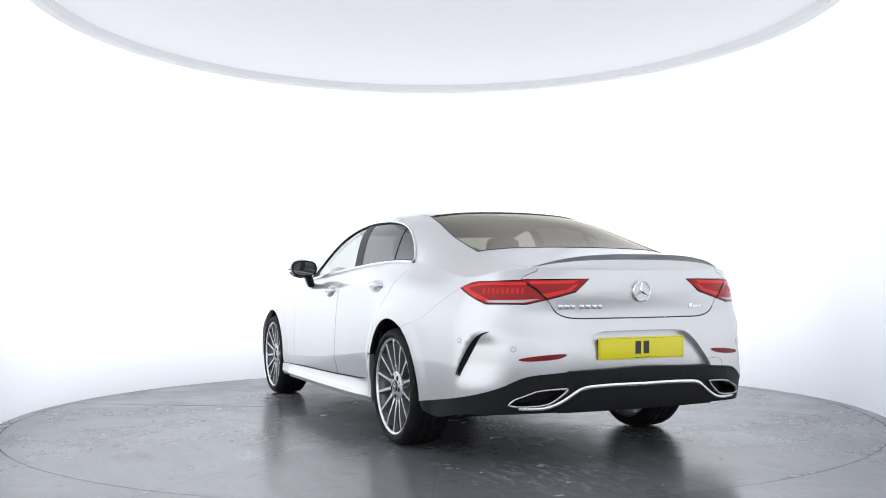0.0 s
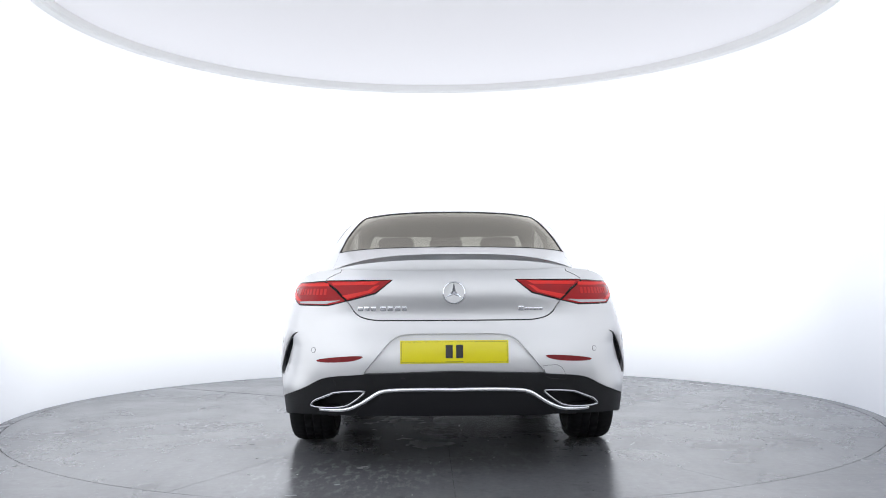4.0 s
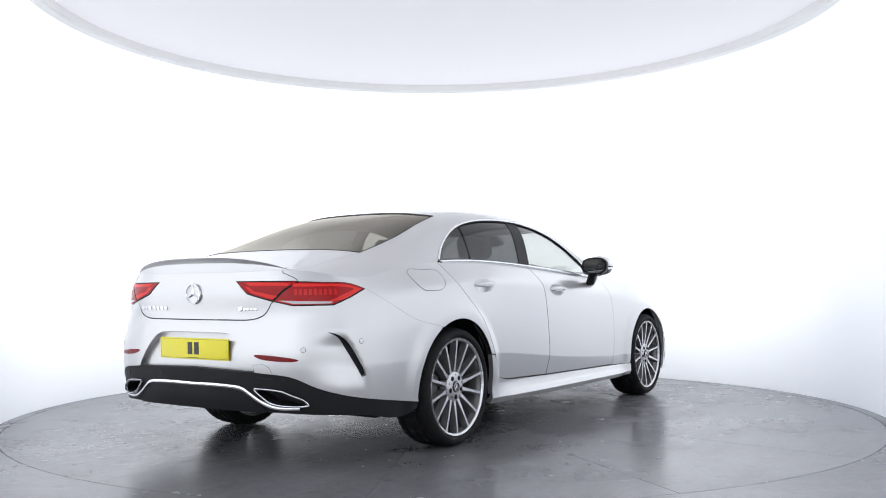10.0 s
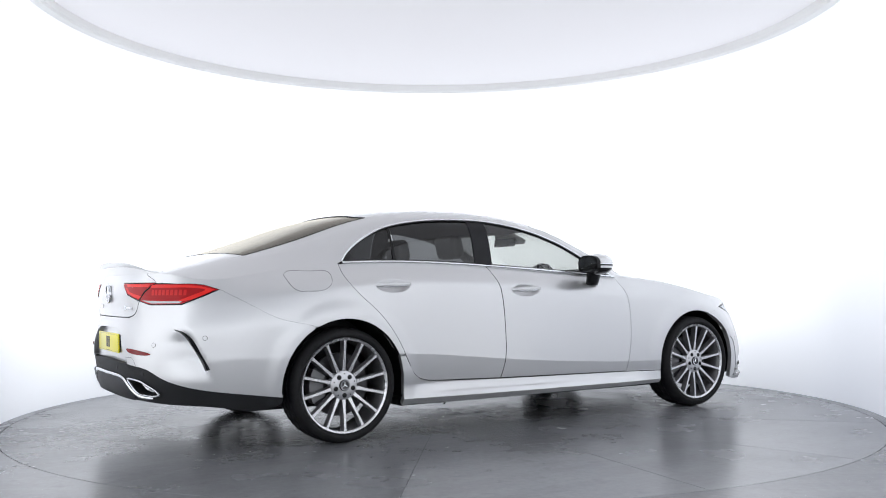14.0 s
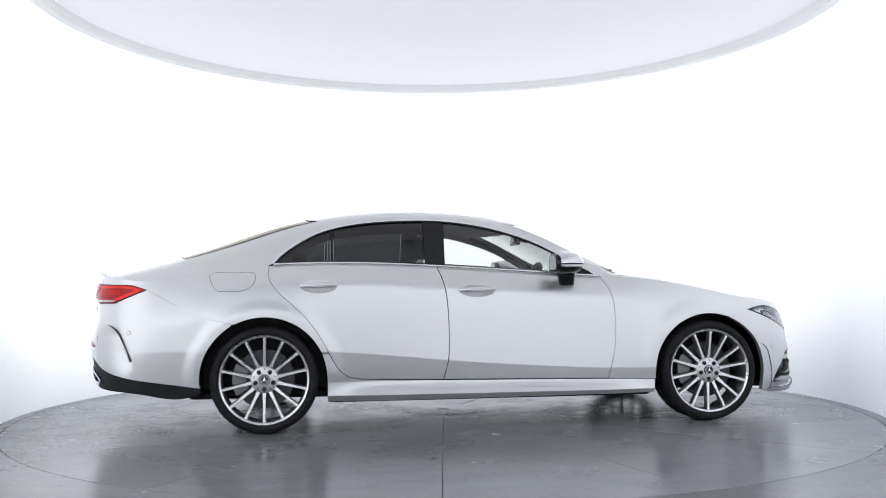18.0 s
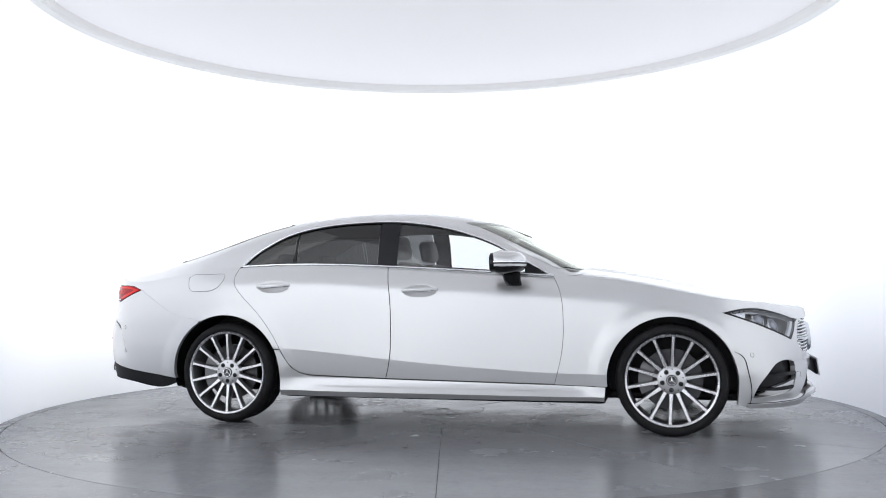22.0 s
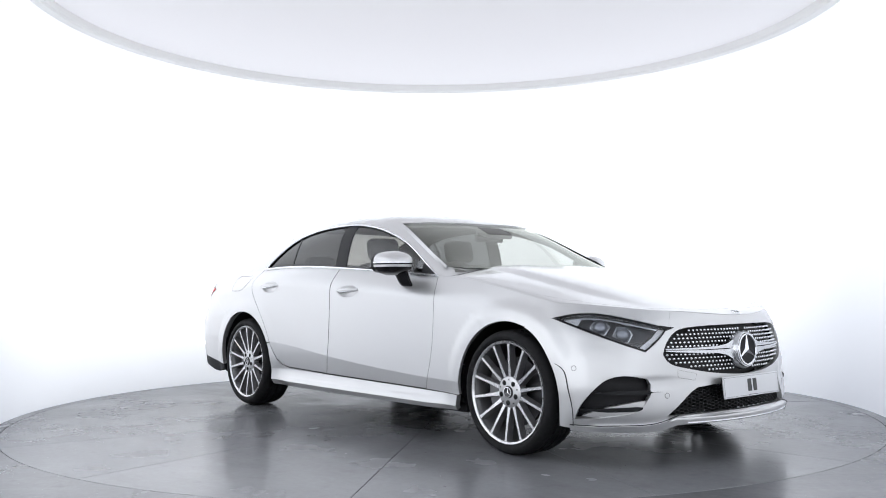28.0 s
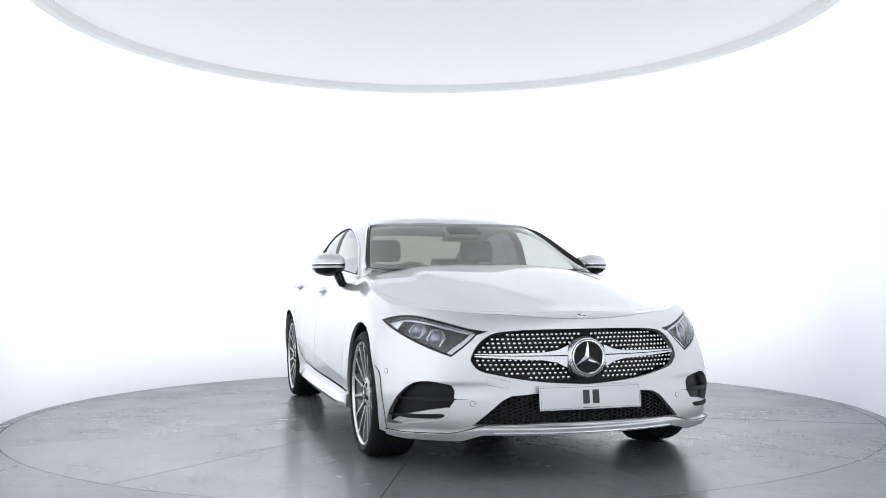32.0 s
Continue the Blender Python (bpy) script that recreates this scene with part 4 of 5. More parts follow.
def skin_frame(fn, a, b, lift=0.0):
    """A pose on a skin: x along a, y along b, z outwards."""
    p, e = fn(a, b), 1e-3
    ta, tb = Vector(fn(a + e, b) - fn(a - e, b)).normalized(), Vector(fn(a, b + e) - fn(a, b - e))
    n = ta.cross(tb).normalized()
    if n.dot(Vector(p) - Vector((max(-1.6, min(1.5, p[0])), 0, .6))) < 0:
        n = -n
        ta = -ta
    up = n.cross(ta)
    m = Matrix((ta, up, n)).transposed().to_4x4()
    m.translation = Vector(p) + n * lift
    return m


def flat_frame(m):
    return Matrix.Diagonal((1, -1, 1, 1)) @ m @ Matrix.Diagonal((-1, 1, 1, 1))


def both_put(make, fn, a, b, lift=0.0):
    """The same small part on both flanks; make(pose) builds it."""
    m = skin_frame(fn, a, b, lift)
    return make(m), make(flat_frame(m))


def projector(m):
    bm = bmesh.new()
    lathe(bm, [(.037, -.01), (.040, .004), (.036, .009), (.033, .004)], 28, "z", mat=0)
    rings = lathe(bm, [(.033, .0), (.030, .010), (.022, .018), (.012, .0225), (.002, .0235)], 28, "z", mat=1)
    cap(bm, rings[-1], 1)
    lathe(bm, [(.058, -.016), (.052, .004), (.046, .006), (.040, -.004)], 6, "z", mat=0)
    return part("projector", bm, [DULL_CHROME, LENS_DARK], CAR, "headlamp projector lens", at=m)


both_put(projector, low, 2.035, .712, -.042)
both_put(projector, low, 2.165, .672, -.042)

# tail lamps: dark edge, red lens, brighter light guides, smoky foot
LAMP_OUT = curvy([(-2.572, .941), (-2.40, .938), (-2.28, .931), (-2.194, .903)], 4) + curvy([(-2.194, .903), (-2.300, .861), (-2.416, .820)], 4)[1:] + [(-2.636, .818), (-2.735, .840), (-2.66, .895)]
LAMP_IN = [(-2.572, .941), (-2.77, .942), (-2.965, .943), (-2.886, .878), (-2.735, .840), (-2.66, .895)]


def rear_lamp(name, outline, label):
    hole = shrink(outline, .0055)
    pair(name + "_edge", sheet(outline, low, .02, .015, depth=.025, gap=.002, lift=.002, holes=[hole]), GLOSS_BLACK, CAR, "black lamp edge")
    return pair(name, sheet(hole, low, .02, .015, depth=.01, gap=0, lift=.003), RED, CAR, label)


rear_lamp("tail_lamp", LAMP_OUT, "red tail lamp lens")
rear_lamp("boot_lamp", LAMP_IN, "red tail lamp lens on the boot lid")
guide = curvy([(-2.60, .930), (-2.42, .927), (-2.30, .920), (-2.222, .901)]) + curvy([(-2.30, .869), (-2.40, .841), (-2.43, .841), (-2.40, .853), (-2.31, .885), (-2.275, .900), (-2.32, .910), (-2.45, .914), (-2.61, .914)])
pair("light_guide", sheet(guide, low, .015, .01, depth=.004, gap=0, lift=.0042), RED_BRIGHT, CAR, "brighter red light guide")
guide_in = [(-2.615, .932), (-2.90, .936), (-2.87, .920), (-2.635, .918)]
pair("light_guide", sheet(guide_in, low, .015, .01, depth=.004, gap=0, lift=.0042), RED_BRIGHT, CAR, "brighter red light guide")
guide_low = [(-2.70, .868), (-2.735, .852), (-2.86, .884), (-2.90, .918), (-2.87, .912), (-2.84, .892)]
pair("light_guide", sheet(guide_low, low, .015, .01, depth=.004, gap=0, lift=.0042), RED_BRIGHT, CAR, "brighter red light guide")
for k in range(9):
    u0 = -2.60 + .026 * k
    pair("light_segment", sheet([(u0, .902), (u0 + .017, .902), (u0 + .011, .872), (u0 - .006, .872)], low, .02, .02, depth=.004, gap=0, lift=.0042), RED_MID, CAR)
foot = [(-2.70, .846), (-2.62, .828), (-2.43, .829), (-2.41, .838), (-2.50, .840), (-2.61, .842)]
pair("reversing_lamp", sheet(foot, low, .02, .01, depth=.004, gap=0, lift=.0044), SMOKE, CAR, "smoky clear reversing lamp")
pair("reflector", sheet(rounded([(-2.872, .579), (-2.73, .572), (-2.604, .556), (-2.63, .542), (-2.75, .545), (-2.83, .555)]), low, .02, .015, depth=.01, gap=0, lift=.004), RED_DEEP, CAR, "slim red reflector")


# inner shell, under tray and arch liners
def liner(cx, sign):
    bm = bmesh.new()
    n = 30
    rows = []
    for i in range(n + 1):
        a = radians(-20 + 220 * i / n)
        r = .400
        rows.append([bm.verts.new((cx + r * math.cos(a), sign * y, max(.235, .336 + r * math.sin(a)))) for y in (.900 if cx < 0 else .878, .60)])
    for a, b in zip(rows, rows[1:]):
        bm.faces.new((a[0], b[0], b[1], a[1]))
    inner = [r[1] for r in rows]
    bm.faces.new(inner)
    return part("arch_liner", bm, BLACK, CAR)


for cx in (-AXLE, AXLE):
    for s in (-1, 1):
        liner(cx, s)

bm = bmesh.new()
box(bm, (-1.95, -.70, .20), (2.0, .70, .25), .02)
part("under_tray", bm, BLACK, CAR)
bm = bmesh.new()
box(bm, (-1.07, -.85, .18), (1.07, .85, .24), .02)
part("floor_pan", bm, BLACK, CAR)


# ---- wheels ----
def build_wheel():
    bm = bmesh.new()
    # rim barrel: outer lip, well and back
    lathe(bm, [(.268, -.012), (.2755, -.018), (.281, -.012), (.282, .0), (.270, .012), (.262, .03), (.258, .10), (.265, .19), (.278, .22)], 144)
    wheel = part("wheel", bm, GREY_ALLOY, CAR, "alloy wheel with a wide tyre", smooth_angle=60)
    bm = bmesh.new()
    rings = lathe(bm, [(.2785, -.008), (.284, -.020), (.292, -.027), (.304, -.029), (.318, -.022), (.329, -.006), (.3345, .010), (.337, .025), (.3375, .050), (.332, .053), (.332, .060), (.3378, .063), (.338, .096), (.332, .099), (.332, .107), (.338, .110), (.3378, .146), (.332, .149), (.332, .156), (.337, .159), (.336, .180), (.329, .205), (.31, .222), (.285, .225), (.279, .222)], 144)
    # cross grooves between the tread blocks
    for row, step, k in ((6, 3, .988), (7, 3, .984), (8, 3, .984), (11, 6, .988), (12, 6, .988), (15, 6, .988), (16, 6, .988), (19, 3, .984), (20, 3, .984), (21, 3, .988)):
        for v in rings[row][row % 2::step]:
            v.co.x, v.co.z = v.co.x * k, v.co.z * k
    part("tyre", bm, RUBBER, wheel, "black low-profile tyre", smooth_angle=50)
    bm = bmesh.new()
    lathe(bm, [(.2620, -.0120), (.266, -.0175), (.2755, -.0205), (.2772, -.0185), (.2755, -.013), (.2620, -.006)], 144, closed=True)
    part("rim_edge", bm, ALLOY, wheel, "machined bright rim edge", smooth_angle=60)
    # one spoke, bright face and dark sides
    face, side = .011, .016
    prof = [(.050, .012, .0145), (.085, .007, .0105), (.14, .0, .0078), (.20, -.007, .0068), (.245, -.011, .0072), (.267, -.013, .010)]
    for k in range(14):
        bm = bmesh.new()
        rows = []
        for r, y, w in prof:
            rows.append([bm.verts.new(c) for c in ((-w, y, r), (w, y, r), (w + .005, y + .04, r), (-w - .005, y + .04, r))])
        for a, b in zip(rows, rows[1:]):
            for j in range(4):
                f = bm.faces.new((a[j], a[(j + 1) % 4], b[(j + 1) % 4], b[j]))
                f.material_index = 0 if j == 0 else 1
        bm.faces.new(rows[0]).material_index = 1
        bm.faces.new(rows[-1]).material_index = 1
        part("spoke", bm, [ALLOY, GREY_ALLOY], wheel, at=pose(0, 0, 0, 0, 360 / 14 * k, 0))
    bm = bmesh.new()
    rings = lathe(bm, [(.033, .002), (.036, -.002), (.070, .0), (.084, .008), (.088, .05), (.03, .055)], 48)
    cap(bm, rings[0])
    cap(bm, rings[-1])
    part("hub", bm, HUB_ALLOY, wheel)
    bm = bmesh.new()
    rings = lathe(bm, [(.0325, .004), (.0325, -.006), (.030, -.009), (.028, -.008)], 40)
    cap(bm, rings[-1])
    part("hub_cap", bm, DARK_CAP, wheel, "round dark grey hub cap")
    bm = bmesh.new()
    lathe(bm, [(.0285, -.008), (.0285, -.011), (.0255, -.011), (.0255, -.008)], 40, closed=True)
    for a in (90, 210, 330):
        d = Vector((math.cos(radians(a)), 0, math.sin(radians(a))))
        s = Vector((-d.z, 0, d.x))
        tip, l, r = d * .026, s * .0045, s * -.0045
        lo, hi = Vector((0, -.0085, 0)), Vector((0, -.0115, 0))
        c = [bm.verts.new(q) for q in (tip + lo, l + lo, r + lo)]
        t = bm.verts.new(hi)
        bm.faces.new((c[0], c[1], t))
        bm.faces.new((c[0], t, c[2]))
    part("hub_emblem", bm, CHROME, wheel, "small chrome emblem")
    for k in range(5):
        a = radians(90 + 36 + 72 * k)
        bm = bmesh.new()
        rings = lathe(bm, [(.0142, .004), (.0142, -.0015), (.0128, -.0024)], 20)
        cap(bm, rings[-1])
        r2 = lathe(bm, [(.0085, -.0024), (.0080, -.005), (.005, -.0056)], 6)
        cap(bm, r2[-1])
        part("wheel_bolt", bm, GAP, wheel, at=pose(.0575 * math.cos(a), -.0010, .0575 * math.sin(a)))
        bm = bmesh.new()
        rings = lathe(bm, [(.0042, .003), (.0042, -.0016)], 10)
        cap(bm, rings[-1])
        part("locating_hole", bm, GAP, wheel, at=pose(.068 * math.cos(a + .628), -.0005, .068 * math.sin(a + .628)))
    bm = bmesh.new()
    rings = lathe(bm, [(.09, .075), (.185, .075), (.185, .10), (.09, .10)], 64)
    cap(bm, rings[0])
    cap(bm, rings[-1])
    part("brake_disc", bm, STEEL, wheel, "steel brake disc")
    bm = bmesh.new()
    rows = []
    for i in range(9):
        a = radians(150 + 60 * i / 8)
        rows.append([bm.verts.new((r * math.cos(a), y, r * math.sin(a))) for r, y in ((.115, .05), (.20, .05), (.20, .12), (.115, .12))])
    for a, b in zip(rows, rows[1:]):
        for j in range(4):
            bm.faces.new((a[j], a[(j + 1) % 4], b[(j + 1) % 4], b[j]))
    bm.faces.new(rows[0])
    bm.faces.new(rows[-1])
    part("brake_caliper", bm, GREY_ALLOY, wheel)
    wheel.matrix_basis = pose(-AXLE, -.905, .338)
    return wheel


WHEEL = build_wheel()
copy_thing(WHEEL, pose(AXLE, -.90, .338, 0, 3, 0))
copy_thing(WHEEL, pose(-AXLE, .905, .338, 0, 0, 180))
copy_thing(WHEEL, pose(AXLE, .90, .338, 0, 7, 180))


# ---- car details ----
def disc_part(name, m, r, h, mat, label="", n=24, rim=.25):
    bm = bmesh.new()
    rings = lathe(bm, [(r, -.006), (r, h * .6), (r * (1 - rim * .4), h), (r * (1 - rim), h)], n, "z")
    cap(bm, rings[-1])
    return part(name, bm, mat, CAR, label, at=m)


def emblem(name, m, r, mats, label):
    """A plain ring with three tapering arms on a dish."""
    bm = bmesh.new()
    m = m @ Matrix.Diagonal((1, 1, min(1, r / .09), 1))
    rings = lathe(bm, [(r * .86, .002), (r * .30, .003), (r * .03, .003)], 48, "z", mat=1)
    cap(bm, rings[-1], 1)
    lathe(bm, [(r * .86, -.004), (r * .86, .008), (r * .90, .012), (r * .97, .010), (r, .002), (r, -.006)], 56, "z", mat=0)
    for a in (90, 210, 330):
        d = Vector((math.cos(radians(a)), math.sin(radians(a)), 0))
        s = Vector((-d.y, d.x, 0))
        up = Vector((0, 0, 1))
        c = [bm.verts.new(q) for q in (d * r * .88 + up * .004, s * r * .17 + up * .003 + d * r * .1, s * -r * .17 + up * .003 + d * r * .1)]
        top_v_ = bm.verts.new(up * .016)
        tip = bm.verts.new(d * r * .88 + up * .009)
        bm.faces.new((c[0], c[1], top_v_, tip))
        bm.faces.new((tip, top_v_, c[2], c[0]))
    return part(name, bm, mats, CAR, label, at=m)


def plate_part(name, x, z, tilt, front, mat, label):
    bm = bmesh.new()
    box(bm, (-.262, -.056, -.004), (.262, .056, .004), .003)
    m = Matrix.Translation((x, 0, z)) @ Euler((radians(90 + tilt), 0, radians(90 if front else -90)), "XYZ").to_matrix().to_4x4()
    ob = part(name, bm, mat, CAR, label, at=m)
    for lo, hi in (((-.042, -.030, .0042), (-.008, .034, .0056)), ((.008, -.030, .0042), (.042, .034, .0056)), ((-.045, -.0495, .0042), (.045, -.0465, .0050))):
        bm = bmesh.new()
        box(bm, lo, hi)
        part("print_bar", bm, PRINT, ob)
    bm = bmesh.new()
    for lo, hi in (((-.255, .0485, .0042), (.255, .0495, .0047)), ((-.255, -.0495, .0042), (-.05, -.0485, .0047)), ((.05, -.0495, .0042), (.255, -.0485, .0047)), ((-.2555, -.0495, .0042), (-.2545, .0495, .0047)), ((.2545, -.0495, .0042), (.2555, .0495, .0047))):
        box(bm, lo, hi)
    part("plate_border", bm, PRINT, ob)
    bm = bmesh.new()
    box(bm, (-.250, -.050, -.018), (.250, .050, -.0045), .004)
    part("plate_holder", bm, BLACK, ob)
    return ob


plate_part("rear_plate", -2.600, .594, 1.5, False, PLATE_Y, "yellow rear number plate")
plate_part("front_plate", 2.378, .382, -6, True, PLATE_W, "white front number plate")

# emblems, plain bars for the model lettering
emblem("rear_emblem", skin_frame(low, U_TAIL - 1e-4, .880, .004), .056, [CHROME, PAINT], "round chrome emblem on the boot lid")
star = Matrix.Translation((2.352, 0, .568)) @ Euler((radians(90), 0, radians(90)), "XYZ").to_matrix().to_4x4() @ pose(0, 0, 0, -3, 0, 0)
emblem("grille_emblem", star, .086, [CHROME, DARK], "large round grille emblem on black")
bm = bmesh.new()
lathe(bm, [(.087, .006), (.091, .005), (.098, -.006), (.106, -.040), (.087, -.040)], 56, "z")
part("emblem_bezel", bm, SATIN, CAR, "satin silver bezel round the emblem", at=star)
emblem("bonnet_emblem", skin_frame(bonnet_skin, 2.290, .9999, .001), .024, [CHROME, DARK], "small round chrome emblem above the grille")


def letter_bar(u, w, hgt, z=.804):
    bm = bmesh.new()
    box(bm, (-w / 2, -hgt / 2, 0), (w / 2, hgt / 2, .004), .0012)
    return part("badge_bar", bm, CHROME, CAR, "chrome badge lettering bar", at=skin_frame(low, u, z, .0005))


for k, (off, w, hgt) in enumerate([(0, .026, .022), (.034, .026, .022), (.068, .026, .022), (.118, .028, .022), (.155, .028, .022), (.192, .028, .022), (.230, .022, .022)]):
    letter_bar(-3.795 + off + w / 2, w, hgt)
for off, w, hgt in [(0, .026, .024), (.031, .022, .013), (.056, .017, .013), (.077, .017, .013), (.097, .007, .013), (.108, .018, .013)]:
    letter_bar(-2.968 + off + w / 2, w, hgt, .803 if hgt > .02 else .800)


# grille: black back, rows of chrome studs, silver bar
def mat_sheet(name, poly, lift, mat, label="", cell=.03, depth=0.0, gap=0.0):
    return skin(name, sheet(poly, low, cell, cell, gap=gap, depth=depth, lift=lift), mat, CAR, label)


mat_sheet("grille_back", shrink(GRILLE, -.004), -.075, GAP, "black grille backing")
mat_sheet("mouth_back", shrink(dense(MOUTH, .03), -.004), -.09, GAP, "black lower grille backing")
stud_me = bpy.data.meshes.new("grille_stud")
bm = bmesh.new()
bmesh.ops.create_uvsphere(bm, u_segments=8, v_segments=5, radius=1)
for v in bm.verts:
    v.co = Vector((v.co.x * .0080, v.co.y * .0068, v.co.z * .004))
for f in bm.faces:
    f.smooth = True
bm.to_mesh(stud_me)
bm.free()
stud_me.materials.append(CHROME)
field = shrink(GRILLE, .014)
for row in range(12):
    z = .455 + .0205 * row
    for col in range(60):
        u = U_NOSE + (col - 30 + (.5 if row % 2 else 0)) * .0265
        if abs(z - .577) < .019 + .034 * float(smooth(.24, .10, abs(u - U_NOSE))) or math.hypot(u - U_NOSE, z - .568) < .116:
            continue
        if inside([(u, z)], field)[0]:
            st = new("grille_stud", stud_me)
            st.parent = CAR
            st.matrix_basis = skin_frame(low, u, z, -.016)
for s in (1, -1):
    blade = [(2.400, .588), (2.60, .590), (2.74, .594), (2.81, .604), (2.862, .626), (2.862, .580), (2.60, .580), (2.405, .584)]
    blade2 = [(2.405, .580), (2.60, .5765), (2.862, .574), (2.862, .520), (2.81, .545), (2.74, .557), (2.60, .563), (2.405, .574)]
    for bl in (blade, blade2):
        q = bl if s > 0 else flip_u(bl, U_NOSE)
        skin("grille_bar", sheet(dense(q, .03), low, .03, .012, gap=0, depth=.03, lift=-.004), SATIN, CAR, "satin silver grille bar")


# lower grille: honeycomb of black bars
def honeycomb():
    bm = bmesh.new()
    field = shrink(dense(MOUTH, .03), .003)
    r = .0135
    for i in range(-34, 35):
        for j in range(0, 12):
            u, z = U_NOSE + i * 1.5 * r * 1.25, .262 + (j + (.5 if i % 2 else 0)) * math.sqrt(3) * r * .72
            ring = [(u + r * 1.25 * math.cos(radians(60 * k)), z + r * .72 * math.sin(radians(60 * k))) for k in range(6)]
            if not inside([(u, z)], field)[0]:
                continue
            p = low(np.array([q[0] for q in ring]), np.array([q[1] for q in ring]))
            c = p.mean(0)
            o = [bm.verts.new((x - .03, y, zz)) for x, y, zz in p]
            n_ = [bm.verts.new(tuple(c + .80 * (np.array(q) - c) - np.array((.03, 0, 0)))) for q in p]
            b_ = [bm.verts.new(tuple(c + .76 * (np.array(q) - c) - np.array((.05, 0, 0)))) for q in p]
            for k in range(6):
                bm.faces.new((o[k], o[(k + 1) % 6], n_[(k + 1) % 6], n_[k]))
                bm.faces.new((n_[k], n_[(k + 1) % 6], b_[(k + 1) % 6], b_[k]))
    ob = part("honeycomb_mesh", bm, GAP, CAR, "black honeycomb lower grille")
    return tagged(ob, kind="stuff")


honeycomb()

# side intakes with two blades each
for poly, s in ((INTAKE, 1), (INTAKE_L, -1)):
    skin("intake_back", sheet(shrink(poly, -.014), low, .03, .03, gap=0, depth=0, lift=-.045), BLACK, CAR, "black air intake")
    ramp_line = [(1.960, .256), (2.02, .284), (2.10, .306), (2.20, .324), (2.275, .334), (2.292, .333), (2.284, .321), (2.264, .291), (2.20, .272), (2.05, .250)]
    skin("intake_floor", sheet(ramp_line if s > 0 else flip_u(ramp_line, U_NOSE), low, .03, .012, gap=0, depth=.03, lift=-.008), PAINT, CAR)
    for z0, u0, u1, rise in ((.374, 2.00, 2.435, .001), (.288, 1.94, 2.346, .006)):
        fin = [(u0, z0), (u0 + .15, z0 + .012), (u1 - .1, z0 + rise + .012), (u1, z0 + rise), (u1 - .1, z0 + rise - .010), (u0 + .15, z0 - .008)]
        q = fin if s > 0 else flip_u(fin, U_NOSE)
        skin("intake_blade", sheet(dense(q, .03), low, .03, .012, gap=0, depth=.05, lift=-.001), DARK, CAR, "dark grey intake blade")


def splitter_skin(u, z):
    p = low(u, z)
    k = (.004 + .022 * smooth(.256, .238, z)) * smooth(1.89, 2.06, np.where(u > U_NOSE, 2 * U_NOSE - u, u))
    n = np.stack([np.clip((p[..., 0] - 1.7) / .6, 0, 1), p[..., 1] / .95, 0 * z], -1)
    n /= np.maximum(1e-6, np.linalg.norm(n, axis=-1))[..., None]
    return p + k[..., None] * n


lip_half = [(1.905, .184), (1.905, .205)] + curvy([(2.05, .207), (2.2, .211), (2.34, .220), (2.43, .244), (2.60, .254), (U_NOSE, .256)])
lip = lip_half + flip_u(lip_half, U_NOSE)[1:] + [(u, .180 + .032 * float(smooth(.63, .50, abs(u - U_NOSE)))) for u in np.linspace(2 * U_NOSE - 1.95, 1.95, 50)]
skin("front_splitter", sheet(lip, splitter_skin, .03, .01, gap=0, depth=.03), PAINT, CAR, "silver front splitter")
q = [(u, .219) for u in np.linspace(2.50, 2 * U_NOSE - 2.50, 50)]
pts = splitter_skin(np.array([a for a, b in q]), np.array([b for a, b in q]))
bm = bmesh.new()
tube(bm, [(x + .003, y, z) for x, y, z in pts], .004, 6)
part("splitter_trim", bm, CHROME, CAR, "thin chrome splitter strip")
slot = [(u, z + .006) for u, z in lip_half[1:] if u < 2.47]
for s in (1, -1):
    bm = bmesh.new()
    p = splitter_skin(np.array([a for a, b in slot]), np.array([b for a, b in slot]))
    tube(bm, [(x, s * y, z) for x, y, z in p], .0024, 6)
    part("splitter_slot", bm, GAP, CAR, "dark slot over the splitter")
slit = curvy([(1.836, .517), (1.885, .488), (1.908, .415), (1.922, .32), (1.922, .205)]) + curvy([(1.9185, .205), (1.9180, .32), (1.9030, .412), (1.8805, .4855), (1.836, .5145)])
pair("arch_vent", sheet(slit, low, .02, .02, gap=0, depth=.004, lift=.0015), GAP, CAR, "black slit behind the bumper edge")

# rear: recess vents, pipes, strip, spoiler
for poly in (VENT, VENT_L):
    skin("vent_back", sheet(shrink(poly, -.004), low, .02, .02, gap=0, depth=0, lift=-.020), BLACK, CAR, "black corner vent")


def pipe_trim(poly):
    q = np.array(dense(poly, .02))
    bm = bmesh.new()
    p = low(q[:, 0], q[:, 1])
    tube(bm, [(x - .006, y, z) for x, y, z in p], .0060, 10, closed=True)
    ob = part("exhaust_trim", bm, DULL_CHROME, CAR, "chrome exhaust surround")
    skin("exhaust_back", sheet(shrink(poly, -.004), low, .03, .02, gap=0, depth=0, lift=-.07), GAP, CAR, "black exhaust recess")
    return ob


pipe_trim(PIPE)
pipe_trim(PIPE_L)
band = curvy([(-2.615, .312), (-2.68, .310), (-2.76, .315), (-2.83, .340), (-2.89, .375), (-2.94, .402), (-3.0, .411), (U_TAIL, .413)])
band = band + flip_u(band, U_TAIL)[1:]
q = np.array(dense(band, .02, False))
p = low(q[:, 0], q[:, 1])
bm = bmesh.new()
tube(bm, [(x - .004, y * 1.003, z) for x, y, z in p], .0085, 10, flat=.45)
part("diffuser_strip", bm, BRIGHT, CAR, "chrome diffuser strip")
lower_half = [(-2.80, .292), (-2.84, .328), (-2.90, .368), (-2.95, .393), (-3.0, .402), (U_TAIL, .404)]
